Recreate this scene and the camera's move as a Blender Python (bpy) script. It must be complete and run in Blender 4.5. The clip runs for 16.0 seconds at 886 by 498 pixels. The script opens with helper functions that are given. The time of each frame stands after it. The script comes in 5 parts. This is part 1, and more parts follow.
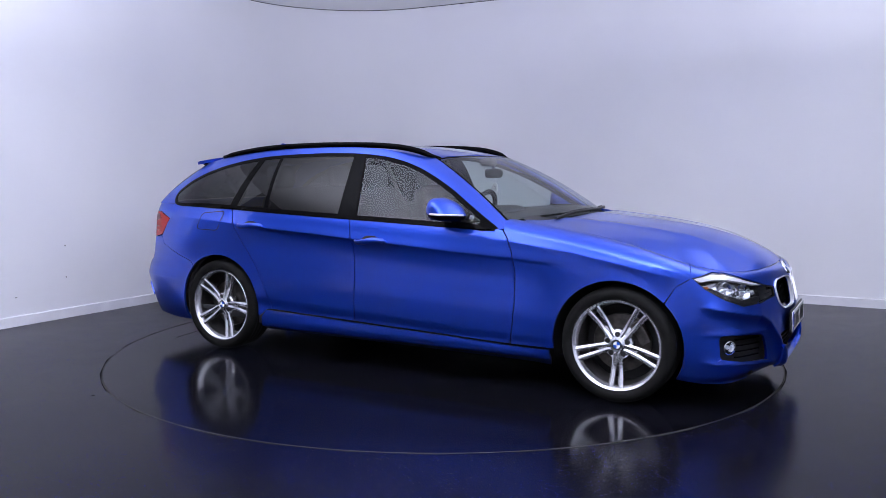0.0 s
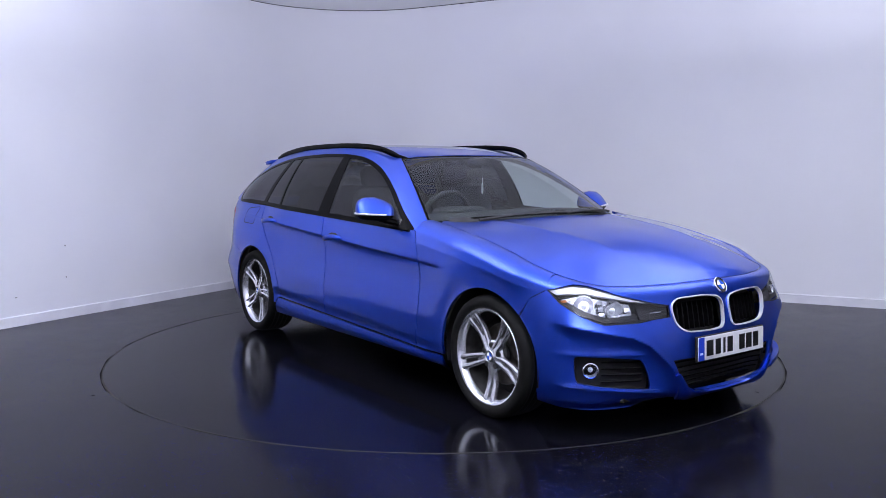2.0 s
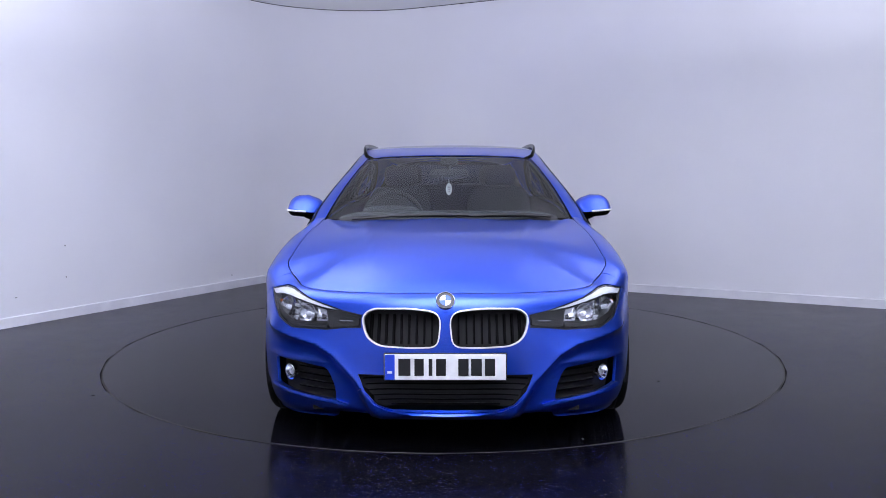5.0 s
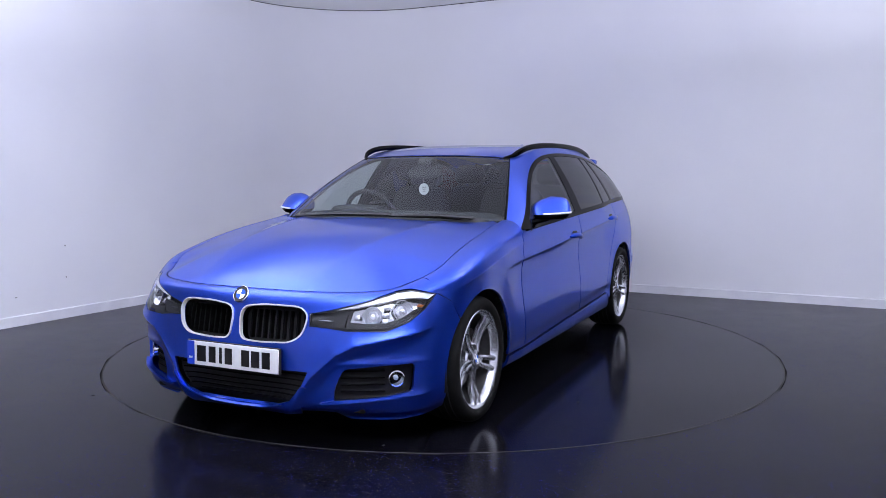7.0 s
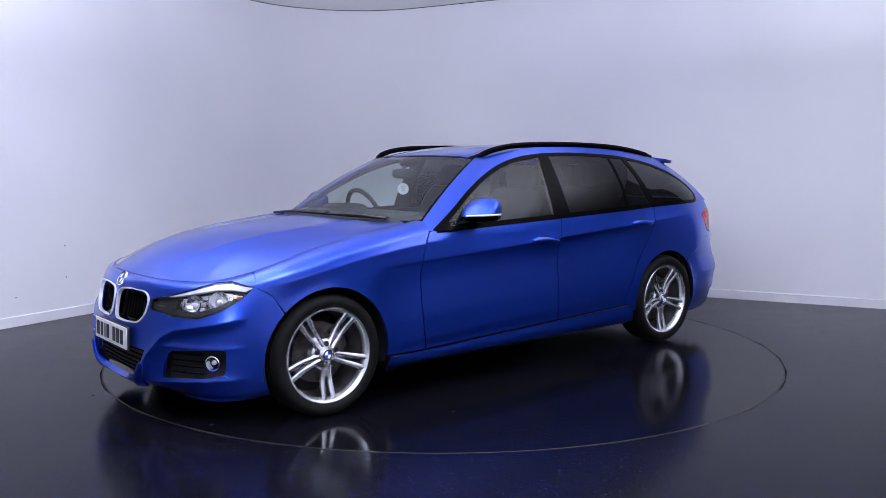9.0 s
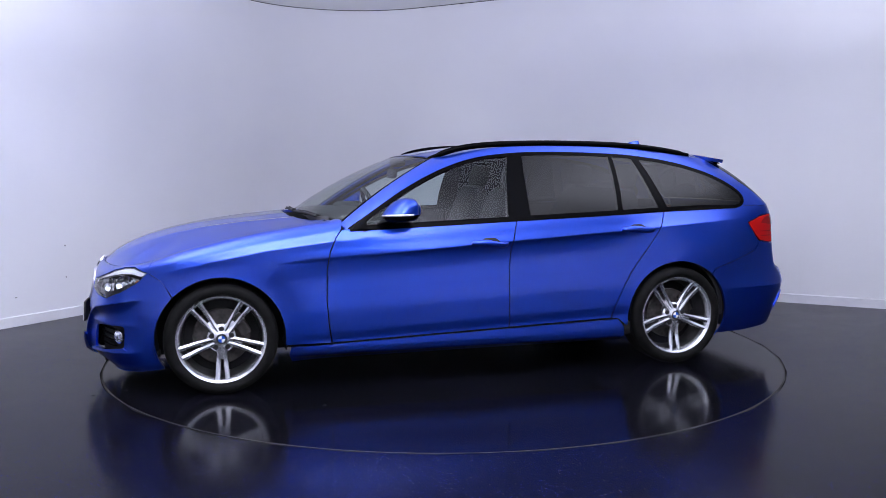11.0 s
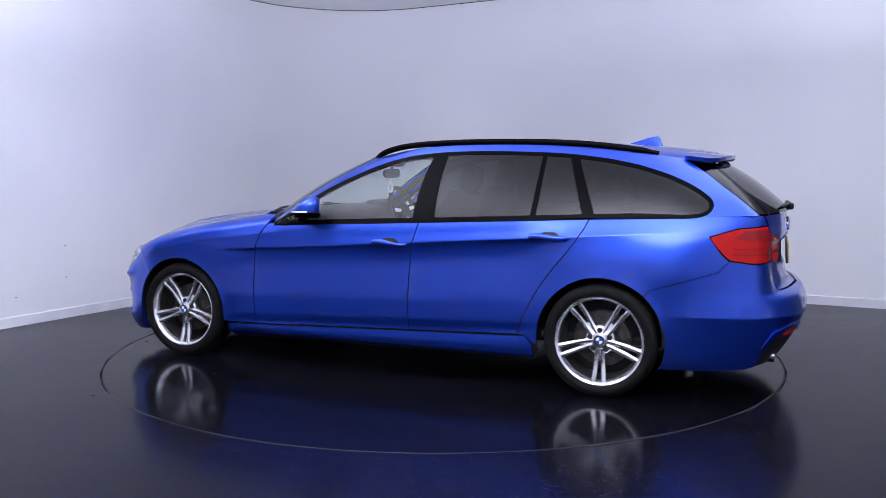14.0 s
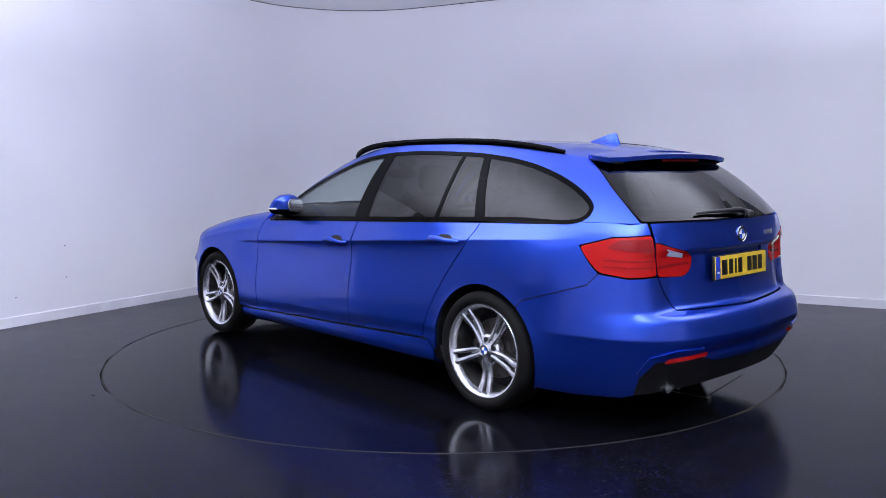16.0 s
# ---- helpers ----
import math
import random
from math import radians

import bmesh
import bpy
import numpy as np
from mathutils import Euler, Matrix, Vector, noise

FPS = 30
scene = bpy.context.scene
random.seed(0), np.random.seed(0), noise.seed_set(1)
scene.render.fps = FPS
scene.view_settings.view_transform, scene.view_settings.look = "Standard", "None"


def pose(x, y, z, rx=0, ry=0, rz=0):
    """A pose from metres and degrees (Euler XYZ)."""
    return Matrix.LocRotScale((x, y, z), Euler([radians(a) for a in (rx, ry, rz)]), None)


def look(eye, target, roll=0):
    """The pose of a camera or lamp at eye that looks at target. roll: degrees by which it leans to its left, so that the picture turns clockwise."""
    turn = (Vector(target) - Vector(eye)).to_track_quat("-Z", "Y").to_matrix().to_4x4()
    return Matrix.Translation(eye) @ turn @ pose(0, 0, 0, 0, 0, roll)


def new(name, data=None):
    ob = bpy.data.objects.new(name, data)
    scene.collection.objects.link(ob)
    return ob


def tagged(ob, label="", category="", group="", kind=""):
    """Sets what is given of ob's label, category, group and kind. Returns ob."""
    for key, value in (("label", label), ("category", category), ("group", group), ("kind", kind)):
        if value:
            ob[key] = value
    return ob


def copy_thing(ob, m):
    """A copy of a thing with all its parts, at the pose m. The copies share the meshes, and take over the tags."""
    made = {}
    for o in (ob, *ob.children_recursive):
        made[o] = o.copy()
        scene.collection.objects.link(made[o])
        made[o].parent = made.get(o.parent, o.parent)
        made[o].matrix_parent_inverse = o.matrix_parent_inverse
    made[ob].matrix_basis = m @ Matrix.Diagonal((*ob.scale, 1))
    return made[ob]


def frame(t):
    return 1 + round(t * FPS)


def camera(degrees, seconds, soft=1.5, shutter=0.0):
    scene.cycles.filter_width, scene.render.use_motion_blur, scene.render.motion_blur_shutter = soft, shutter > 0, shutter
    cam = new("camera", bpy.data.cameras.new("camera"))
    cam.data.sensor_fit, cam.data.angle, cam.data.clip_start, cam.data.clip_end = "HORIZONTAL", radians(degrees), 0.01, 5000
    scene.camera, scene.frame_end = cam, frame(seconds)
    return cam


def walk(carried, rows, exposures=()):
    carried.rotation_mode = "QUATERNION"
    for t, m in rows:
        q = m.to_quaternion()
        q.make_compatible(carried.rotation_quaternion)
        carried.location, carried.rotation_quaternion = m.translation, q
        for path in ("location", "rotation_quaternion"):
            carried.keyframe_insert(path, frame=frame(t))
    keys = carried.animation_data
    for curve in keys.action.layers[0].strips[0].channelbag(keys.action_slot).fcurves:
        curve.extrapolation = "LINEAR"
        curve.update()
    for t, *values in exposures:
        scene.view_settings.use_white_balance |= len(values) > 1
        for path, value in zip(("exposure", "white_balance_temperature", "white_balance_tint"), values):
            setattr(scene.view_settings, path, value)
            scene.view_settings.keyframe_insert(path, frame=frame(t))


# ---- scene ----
import mathutils.geometry as geo

# ---- camera: stands still on a tripod ----
cam = camera(56.15, 16.0, soft=0.85)
STILL = pose(0, -5.809, 1.261, 90 - 5.663, 0, 0) @ pose(0, 0, 0, 0, 0, -0.16)
walk(cam, [(0, STILL), (16, STILL)])

# ---- light and exposure ----
scene.view_settings.exposure = 0.0
world = bpy.data.worlds.new("studio_world")
scene.world = world
world.use_nodes = True
world.node_tree.nodes["Background"].inputs[0].default_value = (0.8, 0.85, 1, 1)
world.node_tree.nodes["Background"].inputs[1].default_value = 0.02


def area_lamp(name, eye, target, sx, sy, watts, colour):
    data = bpy.data.lights.new(name, "AREA")
    data.shape, data.size, data.size_y, data.energy, data.color = "RECTANGLE", sx, sy, watts, colour
    ob = new(name, data)
    ob.matrix_world = look(eye, target)
    return ob


COOL = (0.785, 0.81, 1.0)
# unseen lamps shine up at the white ceiling; side pair inferred, others added fill
for lx, ly, lz, size, watts in ((-2.2, -1.5, 2.2, 2.3, 178), (2.8, -1.0, 2.2, 2.2, 124), (0.2, -4.3, 2.0, 2.6, 435), (0.0, 0.0, 2.0, 3.0, 26), (-0.7, 2.0, 1.5, 2.2, 9)):
    area_lamp("unseen_uplighter", (lx, ly, lz), (lx, ly + 0.001, 4), size, size, watts, COOL)

# ---- materials ----
def mat(name, colour, rough=0.5, metal=0.0, **extra):
    m = bpy.data.materials.new(name)
    m.use_nodes = True
    b = m.node_tree.nodes["Principled BSDF"]
    b.inputs["Base Color"].default_value = (*colour, 1)
    b.inputs["Roughness"].default_value = rough
    b.inputs["Metallic"].default_value = metal
    for k, v in extra.items():
        b.inputs[k.replace("_", " ")].default_value = v
    return m


def nd(m, kind, **props):
    n = m.node_tree.nodes.new(kind)
    for k, v in props.items():
        if k in n.inputs:
            n.inputs[k].default_value = v
    return n


def wire(m, a, out, b, inp):
    m.node_tree.links.new(a.outputs[out], b.inputs[inp])


def bsdf(m):
    return m.node_tree.nodes["Principled BSDF"]


def noisy(m, scale, lo, hi, detail=4.0, rough=None, bump=0.0, bump_scale=None, coord="Object"):
    """Colour that wanders between lo and hi, with optional roughness range and bump."""
    tc = nd(m, "ShaderNodeTexCoord")
    n = nd(m, "ShaderNodeTexNoise", Scale=scale, Detail=detail)
    wire(m, tc, coord, n, "Vector")
    r = nd(m, "ShaderNodeValToRGB")
    r.color_ramp.elements[0].position, r.color_ramp.elements[1].position = 0.35, 0.65
    r.color_ramp.elements[0].color, r.color_ramp.elements[1].color = (*lo, 1), (*hi, 1)
    wire(m, n, "Fac", r, "Fac")
    wire(m, r, "Color", bsdf(m), "Base Color")
    if rough:
        mr = nd(m, "ShaderNodeMapRange")
        mr.inputs["To Min"].default_value, mr.inputs["To Max"].default_value = rough
        wire(m, n, "Fac", mr, "Value")
        wire(m, mr, "Result", bsdf(m), "Roughness")
    if bump:
        n2 = nd(m, "ShaderNodeTexNoise", Scale=bump_scale or scale * 8, Detail=3.0)
        wire(m, tc, coord, n2, "Vector")
        b = nd(m, "ShaderNodeBump", Strength=bump, Distance=0.002)
        wire(m, n2, "Fac", b, "Height")
        wire(m, b, "Normal", bsdf(m), "Normal")
    return m


def paint_material():
    m = mat("blue_metallic_paint", (0.012, 0.06, 0.62), 0.31, 0.85, Coat_Weight=0.9, Coat_Roughness=0.07, Specular_Tint=(0.42, 0.55, 0.97, 1.0))
    tc = nd(m, "ShaderNodeTexCoord")
    v = nd(m, "ShaderNodeTexVoronoi", Scale=900.0)
    wire(m, tc, "Object", v, "Vector")
    mix = nd(m, "ShaderNodeMix")
    mix.data_type = "RGBA"
    mix.inputs["A"].default_value, mix.inputs["B"].default_value = (0.009, 0.050, 0.45, 1), (0.017, 0.080, 0.61, 1)
    sep = nd(m, "ShaderNodeSeparateColor")
    wire(m, v, "Color", sep, "Color")
    wire(m, sep, "Red", mix, "Factor")
    wire(m, mix, "Result", bsdf(m), "Base Color")
    return m


def floor_material(name, speckled):
    """Dark glossy vinyl; the sheet round the turntable has scattered blue and yellowish chips."""
    m = mat(name, (0.012, 0.012, 0.016), 0.22, 0.0, Specular_IOR_Level=0.065)
    tc = nd(m, "ShaderNodeTexCoord")
    n = nd(m, "ShaderNodeTexNoise", Scale=1.3, Detail=5.0)
    wire(m, tc, "Object", n, "Vector")
    base = nd(m, "ShaderNodeValToRGB")
    base.color_ramp.elements[0].color, base.color_ramp.elements[1].color = (0.0022, 0.0022, 0.0035, 1), (0.005, 0.0048, 0.0075, 1)
    wire(m, n, "Fac", base, "Fac")
    wire(m, base, "Color", bsdf(m), "Base Color")
    if speckled:
        v = nd(m, "ShaderNodeTexVoronoi", Scale=125.0)
        wire(m, tc, "Object", v, "Vector")
        sep = nd(m, "ShaderNodeSeparateColor")
        wire(m, v, "Color", sep, "Color")
        size = nd(m, "ShaderNodeMapRange")
        size.inputs["To Min"].default_value, size.inputs["To Max"].default_value = 0.10, 0.34
        wire(m, sep, "Blue", size, "Value")
        near = nd(m, "ShaderNodeMath")
        near.operation = "LESS_THAN"
        wire(m, v, "Distance", near, 0)
        wire(m, size, "Result", near, 1)
        # chips lie thicker in some places than in others
        drift = nd(m, "ShaderNodeTexNoise", Scale=2.2, Detail=3.0)
        wire(m, tc, "Object", drift, "Vector")
        few = nd(m, "ShaderNodeMapRange")
        few.inputs["From Min"].default_value, few.inputs["From Max"].default_value = 0.35, 0.65
        few.inputs["To Min"].default_value, few.inputs["To Max"].default_value = 0.84, 0.54
        wire(m, drift, "Fac", few, "Value")
        rare = nd(m, "ShaderNodeMath")
        rare.operation = "GREATER_THAN"
        wire(m, sep, "Green", rare, 0)
        wire(m, few, "Result", rare, 1)
        chip = nd(m, "ShaderNodeMath")
        chip.operation = "MULTIPLY"
        wire(m, near, 0, chip, 0)
        wire(m, rare, 0, chip, 1)
        ramp = nd(m, "ShaderNodeValToRGB")
        e = ramp.color_ramp.elements
        e[0].color, e[1].color = (0.032, 0.039, 0.28, 1), (0.125, 0.115, 0.088, 1)
        e[0].position, e[1].position = 0.60, 0.80
        wire(m, sep, "Red", ramp, "Fac")
        mix = nd(m, "ShaderNodeMix")
        mix.data_type = "RGBA"
        wire(m, chip, 0, mix, "Factor")
        wire(m, base, "Color", mix, "A")
        wire(m, ramp, "Color", mix, "B")
        wire(m, mix, "Result", bsdf(m), "Base Color")
    mr = nd(m, "ShaderNodeMapRange")
    mr.inputs["To Min"].default_value, mr.inputs["To Max"].default_value = (0.11, 0.24) if speckled else (0.08, 0.17)
    wear = nd(m, "ShaderNodeTexNoise", Scale=5.0, Detail=6.0)
    wire(m, tc, "Object", wear, "Vector")
    wire(m, wear, "Fac", mr, "Value")
    wire(m, mr, "Result", bsdf(m), "Roughness")
    b = nd(m, "ShaderNodeBump", Strength=0.12 if speckled else 0.07, Distance=0.001)
    n2 = nd(m, "ShaderNodeTexNoise", Scale=120.0, Detail=3.0)
    wire(m, tc, "Object", n2, "Vector")
    wire(m, n2, "Fac", b, "Height")
    wire(m, b, "Normal", bsdf(m), "Normal")
    return m


def glass_material(name, tint, gloss_rough=0.01):
    """A thin pane: what lies behind is tinted, and it reflects by Fresnel."""
    m = bpy.data.materials.new(name)
    m.use_nodes = True
    t = m.node_tree
    t.nodes.remove(bsdf(m))
    out = t.nodes["Material Output"]
    tr = nd(m, "ShaderNodeBsdfTransparent")
    tr.inputs["Color"].default_value = (*tint, 1)
    gl = nd(m, "ShaderNodeBsdfGlossy", Roughness=gloss_rough)
    lw = nd(m, "ShaderNodeLayerWeight", Blend=0.5)
    rise = nd(m, "ShaderNodeMath")
    rise.operation = "POWER"
    rise.inputs[1].default_value = 4.5
    wire(m, lw, "Facing", rise, 0)
    fr = nd(m, "ShaderNodeMath")
    fr.operation = "MULTIPLY_ADD"
    fr.inputs[1].default_value, fr.inputs[2].default_value = 0.90, 0.036
    wire(m, rise, 0, fr, 0)
    mx = nd(m, "ShaderNodeMixShader")
    wire(m, fr, 0, mx, 0)
    wire(m, tr, 0, mx, 1)
    wire(m, gl, 0, mx, 2)
    wire(m, mx, 0, out, "Surface")
    return m


PAINT = paint_material()
FLOOR, TABLE = floor_material("speckled_vinyl", True), floor_material("plain_dark_vinyl", False)
RIM = noisy(mat("worn_rim_edge", (0.03, 0.028, 0.02), 0.55), 3.0, (0.003, 0.003, 0.003), (0.030, 0.027, 0.018), 6)
WALL = noisy(mat("white_wall_paint", (0.78, 0.78, 0.8), 0.6), 0.9, (0.765, 0.765, 0.79), (0.80, 0.80, 0.82), 6, bump=0.04, bump_scale=30)
# dark grey for unseen walls, to hold down reflections in the car's sides
DARKWALL = noisy(mat('reflection_dimming_grey', (0.15, 0.15, 0.16), 0.7), 1.2, (0.13, 0.13, 0.14), (0.17, 0.17, 0.18), 5)
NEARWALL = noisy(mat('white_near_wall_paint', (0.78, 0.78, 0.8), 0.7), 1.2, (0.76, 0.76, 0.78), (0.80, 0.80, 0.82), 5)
CEIL = noisy(mat("white_ceiling_paint", (0.8, 0.8, 0.8), 0.7), 1.5, (0.78, 0.78, 0.79), (0.82, 0.82, 0.83), 4)
SKIRT = noisy(mat("white_gloss_skirting", (0.75, 0.75, 0.77), 0.35), 4, (0.70, 0.70, 0.73), (0.80, 0.80, 0.82), 5)
GAPM = mat("dark_gap_and_shade", (0.004, 0.004, 0.005), 0.7)
BLACK = noisy(mat("black_plastic", (0.01, 0.01, 0.011), 0.5), 30, (0.008, 0.008, 0.009), (0.016, 0.016, 0.017), 3, rough=(0.4, 0.6), bump=0.1, bump_scale=700)
GLOSSBLACK = mat("gloss_black_trim", (0.002, 0.002, 0.0025), 0.18, 0.0, Specular_IOR_Level=0.035)
MATTE = mat("matte_black_grille", (0.003, 0.003, 0.0035), 0.8, 0.0, Specular_IOR_Level=0.05)
INNER = noisy(mat("dark_cabin_trim", (0.02, 0.02, 0.022), 0.75), 20, (0.016, 0.016, 0.018), (0.03, 0.03, 0.033), 3)
SEATM = noisy(mat("charcoal_seat_fabric", (0.03, 0.03, 0.034), 0.85), 60, (0.022, 0.022, 0.026), (0.04, 0.04, 0.045), 3, bump=0.3, bump_scale=500)
LINER = noisy(mat("grey_headlining", (0.25, 0.25, 0.26), 0.9), 40, (0.22, 0.22, 0.23), (0.28, 0.28, 0.29), 3)
RUBBER = noisy(mat("tyre_rubber", (0.006, 0.006, 0.006), 0.75, Specular_IOR_Level=0.15), 14, (0.004, 0.004, 0.004), (0.009, 0.009, 0.0085), 5, rough=(0.65, 0.85), bump=0.25, bump_scale=300)
ALLOY = noisy(mat("silver_alloy", (0.72, 0.73, 0.76), 0.26, 0.85), 9, (0.68, 0.69, 0.72), (0.76, 0.77, 0.80), 4, rough=(0.20, 0.30))
BARREL = noisy(mat('dark_wheel_barrel', (0.10, 0.10, 0.11), 0.5, 0.7), 12, (0.035, 0.034, 0.034), (0.08, 0.078, 0.08), 4)
CHROME = mat("chrome", (0.78, 0.79, 0.82), 0.12, 1.0)
SATIN = mat("satin_chrome", (0.86, 0.87, 0.90), 0.28, 0.5)
GUIDE = mat("white_light_guide", (0.70, 0.71, 0.74), 0.2, 0.0, Coat_Weight=0.5)
BOWL = mat("aluminised_reflector", (0.62, 0.62, 0.65), 0.12, 0.9)
DISC = noisy(mat("brake_disc_steel", (0.16, 0.15, 0.14), 0.45, 0.8), 25, (0.05, 0.045, 0.042), (0.12, 0.11, 0.10), 5)
GLASS = glass_material("clear_car_glass", (0.74, 0.81, 0.79))
PRIVACY = glass_material("dark_privacy_glass", (0.04, 0.043, 0.049))
LENS = glass_material("lamp_lens", (0.90, 0.92, 0.94))
RED = mat("red_lamp_lens", (0.40, 0.007, 0.007), 0.18, 0.0, Specular_IOR_Level=0.22)
DARKRED = mat("dark_red_lamp_lens", (0.22, 0.006, 0.008), 0.15, 0.0, Specular_IOR_Level=0.4)
AMBER = mat("amber_lens", (0.55, 0.16, 0.03), 0.2)
WHITE = noisy(mat("plate_white", (0.75, 0.75, 0.74), 0.35), 20, (0.72, 0.72, 0.71), (0.79, 0.79, 0.78), 3)
YELLOW = noisy(mat("plate_yellow", (0.75, 0.52, 0.03), 0.35), 20, (0.72, 0.49, 0.03), (0.79, 0.55, 0.04), 3)
EUBLUE = mat("plate_blue_band", (0.01, 0.05, 0.5), 0.35)
BADGEBLUE = mat("badge_blue", (0.02, 0.10, 0.5), 0.2)
INK = mat("black_ink", (0.008, 0.008, 0.009), 0.4)
SCUFF = mat("grey_scuff", (0.25, 0.25, 0.26), 0.7)

# ---- building helpers ----
def at_most_second(parent):
    """Thing > part > sub-part and no further: what is deeper goes to the part itself."""
    return parent.parent if parent.parent and parent.parent.parent else parent


def mesh_object(name, verts, faces, material, parent=None, label="", smooth=True, normals=None):
    me = bpy.data.meshes.new(name)
    me.from_pydata([tuple(map(float, v)) for v in verts], [], [tuple(map(int, f)) for f in faces])
    me.materials.append(material)
    if smooth:
        me.polygons.foreach_set("use_smooth", [True] * len(me.polygons))
    if normals is not None:
        me.normals_split_custom_set_from_vertices([tuple(map(float, n)) for n in normals])
    me.update()
    ob = new(name, me)
    if parent:
        ob.parent = at_most_second(parent)
    return tagged(ob, label)


def part(name, bm, material, parent, label="", smooth=True):
    """Links a bmesh as one mesh object under a thing or part."""
    me = bpy.data.meshes.new(name)
    bmesh.ops.recalc_face_normals(bm, faces=bm.faces)
    bm.to_mesh(me)
    bm.free()
    me.materials.append(material)
    if smooth:
        me.polygons.foreach_set("use_smooth", [True] * len(me.polygons))
        me.set_sharp_from_angle(angle=radians(38))
    ob = new(name, me)
    if parent:
        ob.parent = at_most_second(parent)
    return tagged(ob, label)


def box(cx, cy, cz, sx, sy, sz, bevel=0.0, m=None, segs=2, bm=None):
    bm = bm or bmesh.new()
    g = bmesh.ops.create_cube(bm, size=1.0)["verts"]
    bmesh.ops.scale(bm, vec=(sx, sy, sz), verts=g)
    if bevel:
        r = bmesh.ops.bevel(bm, geom=list({e for v in g for e in v.link_edges}), offset=bevel, segments=segs, affect="EDGES", profile=0.5)
        g = list({v for f in r["faces"] for v in f.verts} | {v for v in g if v.is_valid})
    mm = Matrix.Translation((cx, cy, cz)) @ (m or Matrix.Identity(4))
    bmesh.ops.transform(bm, matrix=mm, verts=g)
    return bm


def lathe(profile, seg=48, axis="Y", bm=None, m=None):
    """Turn (radius, offset) pairs round the Y (or Z) axis."""
    bm = bm or bmesh.new()
    rings = []
    for r, o in profile:
        ring = []
        for k in range(seg):
            a = 2 * math.pi * k / seg
            p = (r * math.cos(a), o, r * math.sin(a)) if axis == "Y" else (r * math.cos(a), r * math.sin(a), o)
            ring.append(bm.verts.new((m @ Vector(p)) if m else p))
        rings.append(ring)
    for a, b in zip(rings, rings[1:]):
        for k in range(seg):
            bm.faces.new((a[k], a[(k + 1) % seg], b[(k + 1) % seg], b[k]))
    return bm


def tube(points, radius, seg=10, bm=None, flat=1.0, closed=False, radii=None):
    """A round bar along points; flat squeezes it vertically."""
    bm = bm or bmesh.new()
    pts = [Vector(p) for p in points]
    rings = []
    n = len(pts)
    for i, p in enumerate(pts):
        a, b = (pts[i - 1], pts[(i + 1) % n]) if closed else (pts[max(i - 1, 0)], pts[min(i + 1, n - 1)])
        d = (b - a).normalized()
        side = d.cross(Vector((0, 0, 1)))
        side = side.normalized() if side.length > 1e-4 else Vector((1, 0, 0))
        up = side.cross(d)
        r = radii[i] if radii else radius
        rings.append([bm.verts.new(p + side * math.cos(t) * r + up * math.sin(t) * r * flat) for t in (2 * math.pi * k / seg for k in range(seg))])
    for a, b in zip(rings, rings[1:] + ([rings[0]] if closed else [])):
        for k in range(seg):
            bm.faces.new((a[k], a[(k + 1) % seg], b[(k + 1) % seg], b[k]))
    if not closed:
        bm.faces.new(rings[0])
        bm.faces.new(rings[-1][::-1])
    return bm


def prism(outline, depth, m=None, bm=None, bevel=0.0):
    """An outline in x, z pushed along y by depth."""
    bm = bm or bmesh.new()
    m = m or Matrix.Identity(4)
    a = [bm.verts.new(m @ Vector((x, 0, z))) for x, z in outline]
    b = [bm.verts.new(m @ Vector((x, depth, z))) for x, z in outline]
    fs = [bm.faces.new(a), bm.faces.new(b[::-1])]
    for k in range(len(a)):
        fs.append(bm.faces.new((a[k], b[k], b[(k + 1) % len(a)], a[(k + 1) % len(a)])))
    if bevel:
        es = list({e for f in fs[:2] for e in f.edges})
        bmesh.ops.bevel(bm, geom=es, offset=bevel, segments=2, affect="EDGES", profile=0.5)
    return bm


# ---- the studio: two white walls that meet in a rounded corner ----
CORNER = Vector((-1.405, 4.185))
ALONG = Vector((0.503, 0.864)).normalized()      # left wall, towards the corner
ACROSS = Vector((0.888, -0.459)).normalized()    # right wall, away from the corner
ROOM_A, ROOM_B, CEILING_H = 10.4, 9.8, 3.012
CORNER_R = 1.25


def room_outline():
    """Inner plan of the room, with the far corner rounded."""
    pts = []
    c = CORNER - ALONG * CORNER_R + ACROSS * CORNER_R
    for k in range(25):
        a = radians(90 * k / 24)
        pts.append(c - ACROSS * CORNER_R * math.cos(a) + ALONG * CORNER_R * math.sin(a))
    pts.append(CORNER + ACROSS * 6.3)
    pts.append(CORNER + ACROSS * ROOM_B)
    pts.append(CORNER + ACROSS * ROOM_B - ALONG * 4.2)
    pts.append(CORNER + ACROSS * ROOM_B - ALONG * ROOM_A)
    pts.append(CORNER - ALONG * ROOM_A)
    pts.append(CORNER - ALONG * 8.1)
    pts.append(CORNER - ALONG * 5.1)
    return pts


PLAN = room_outline()


def offset_plan(d):
    """The plan moved outward by d."""
    mid = sum(PLAN, Vector((0, 0))) / len(PLAN)
    out, n = [], len(PLAN)
    for i, p in enumerate(PLAN):
        a, b = (p - PLAN[i - 1]).normalized(), (PLAN[(i + 1) % n] - p).normalized()
        na, nb = Vector((-a.y, a.x)), Vector((-b.y, b.x))
        if na.dot(p - mid) < 0 and (p + na - mid).length < (p - na - mid).length:
            na, nb = -na, -nb
        bis = (na + nb).normalized()
        out.append(p + bis * d / max(bis.dot(na), 0.3))
    return out


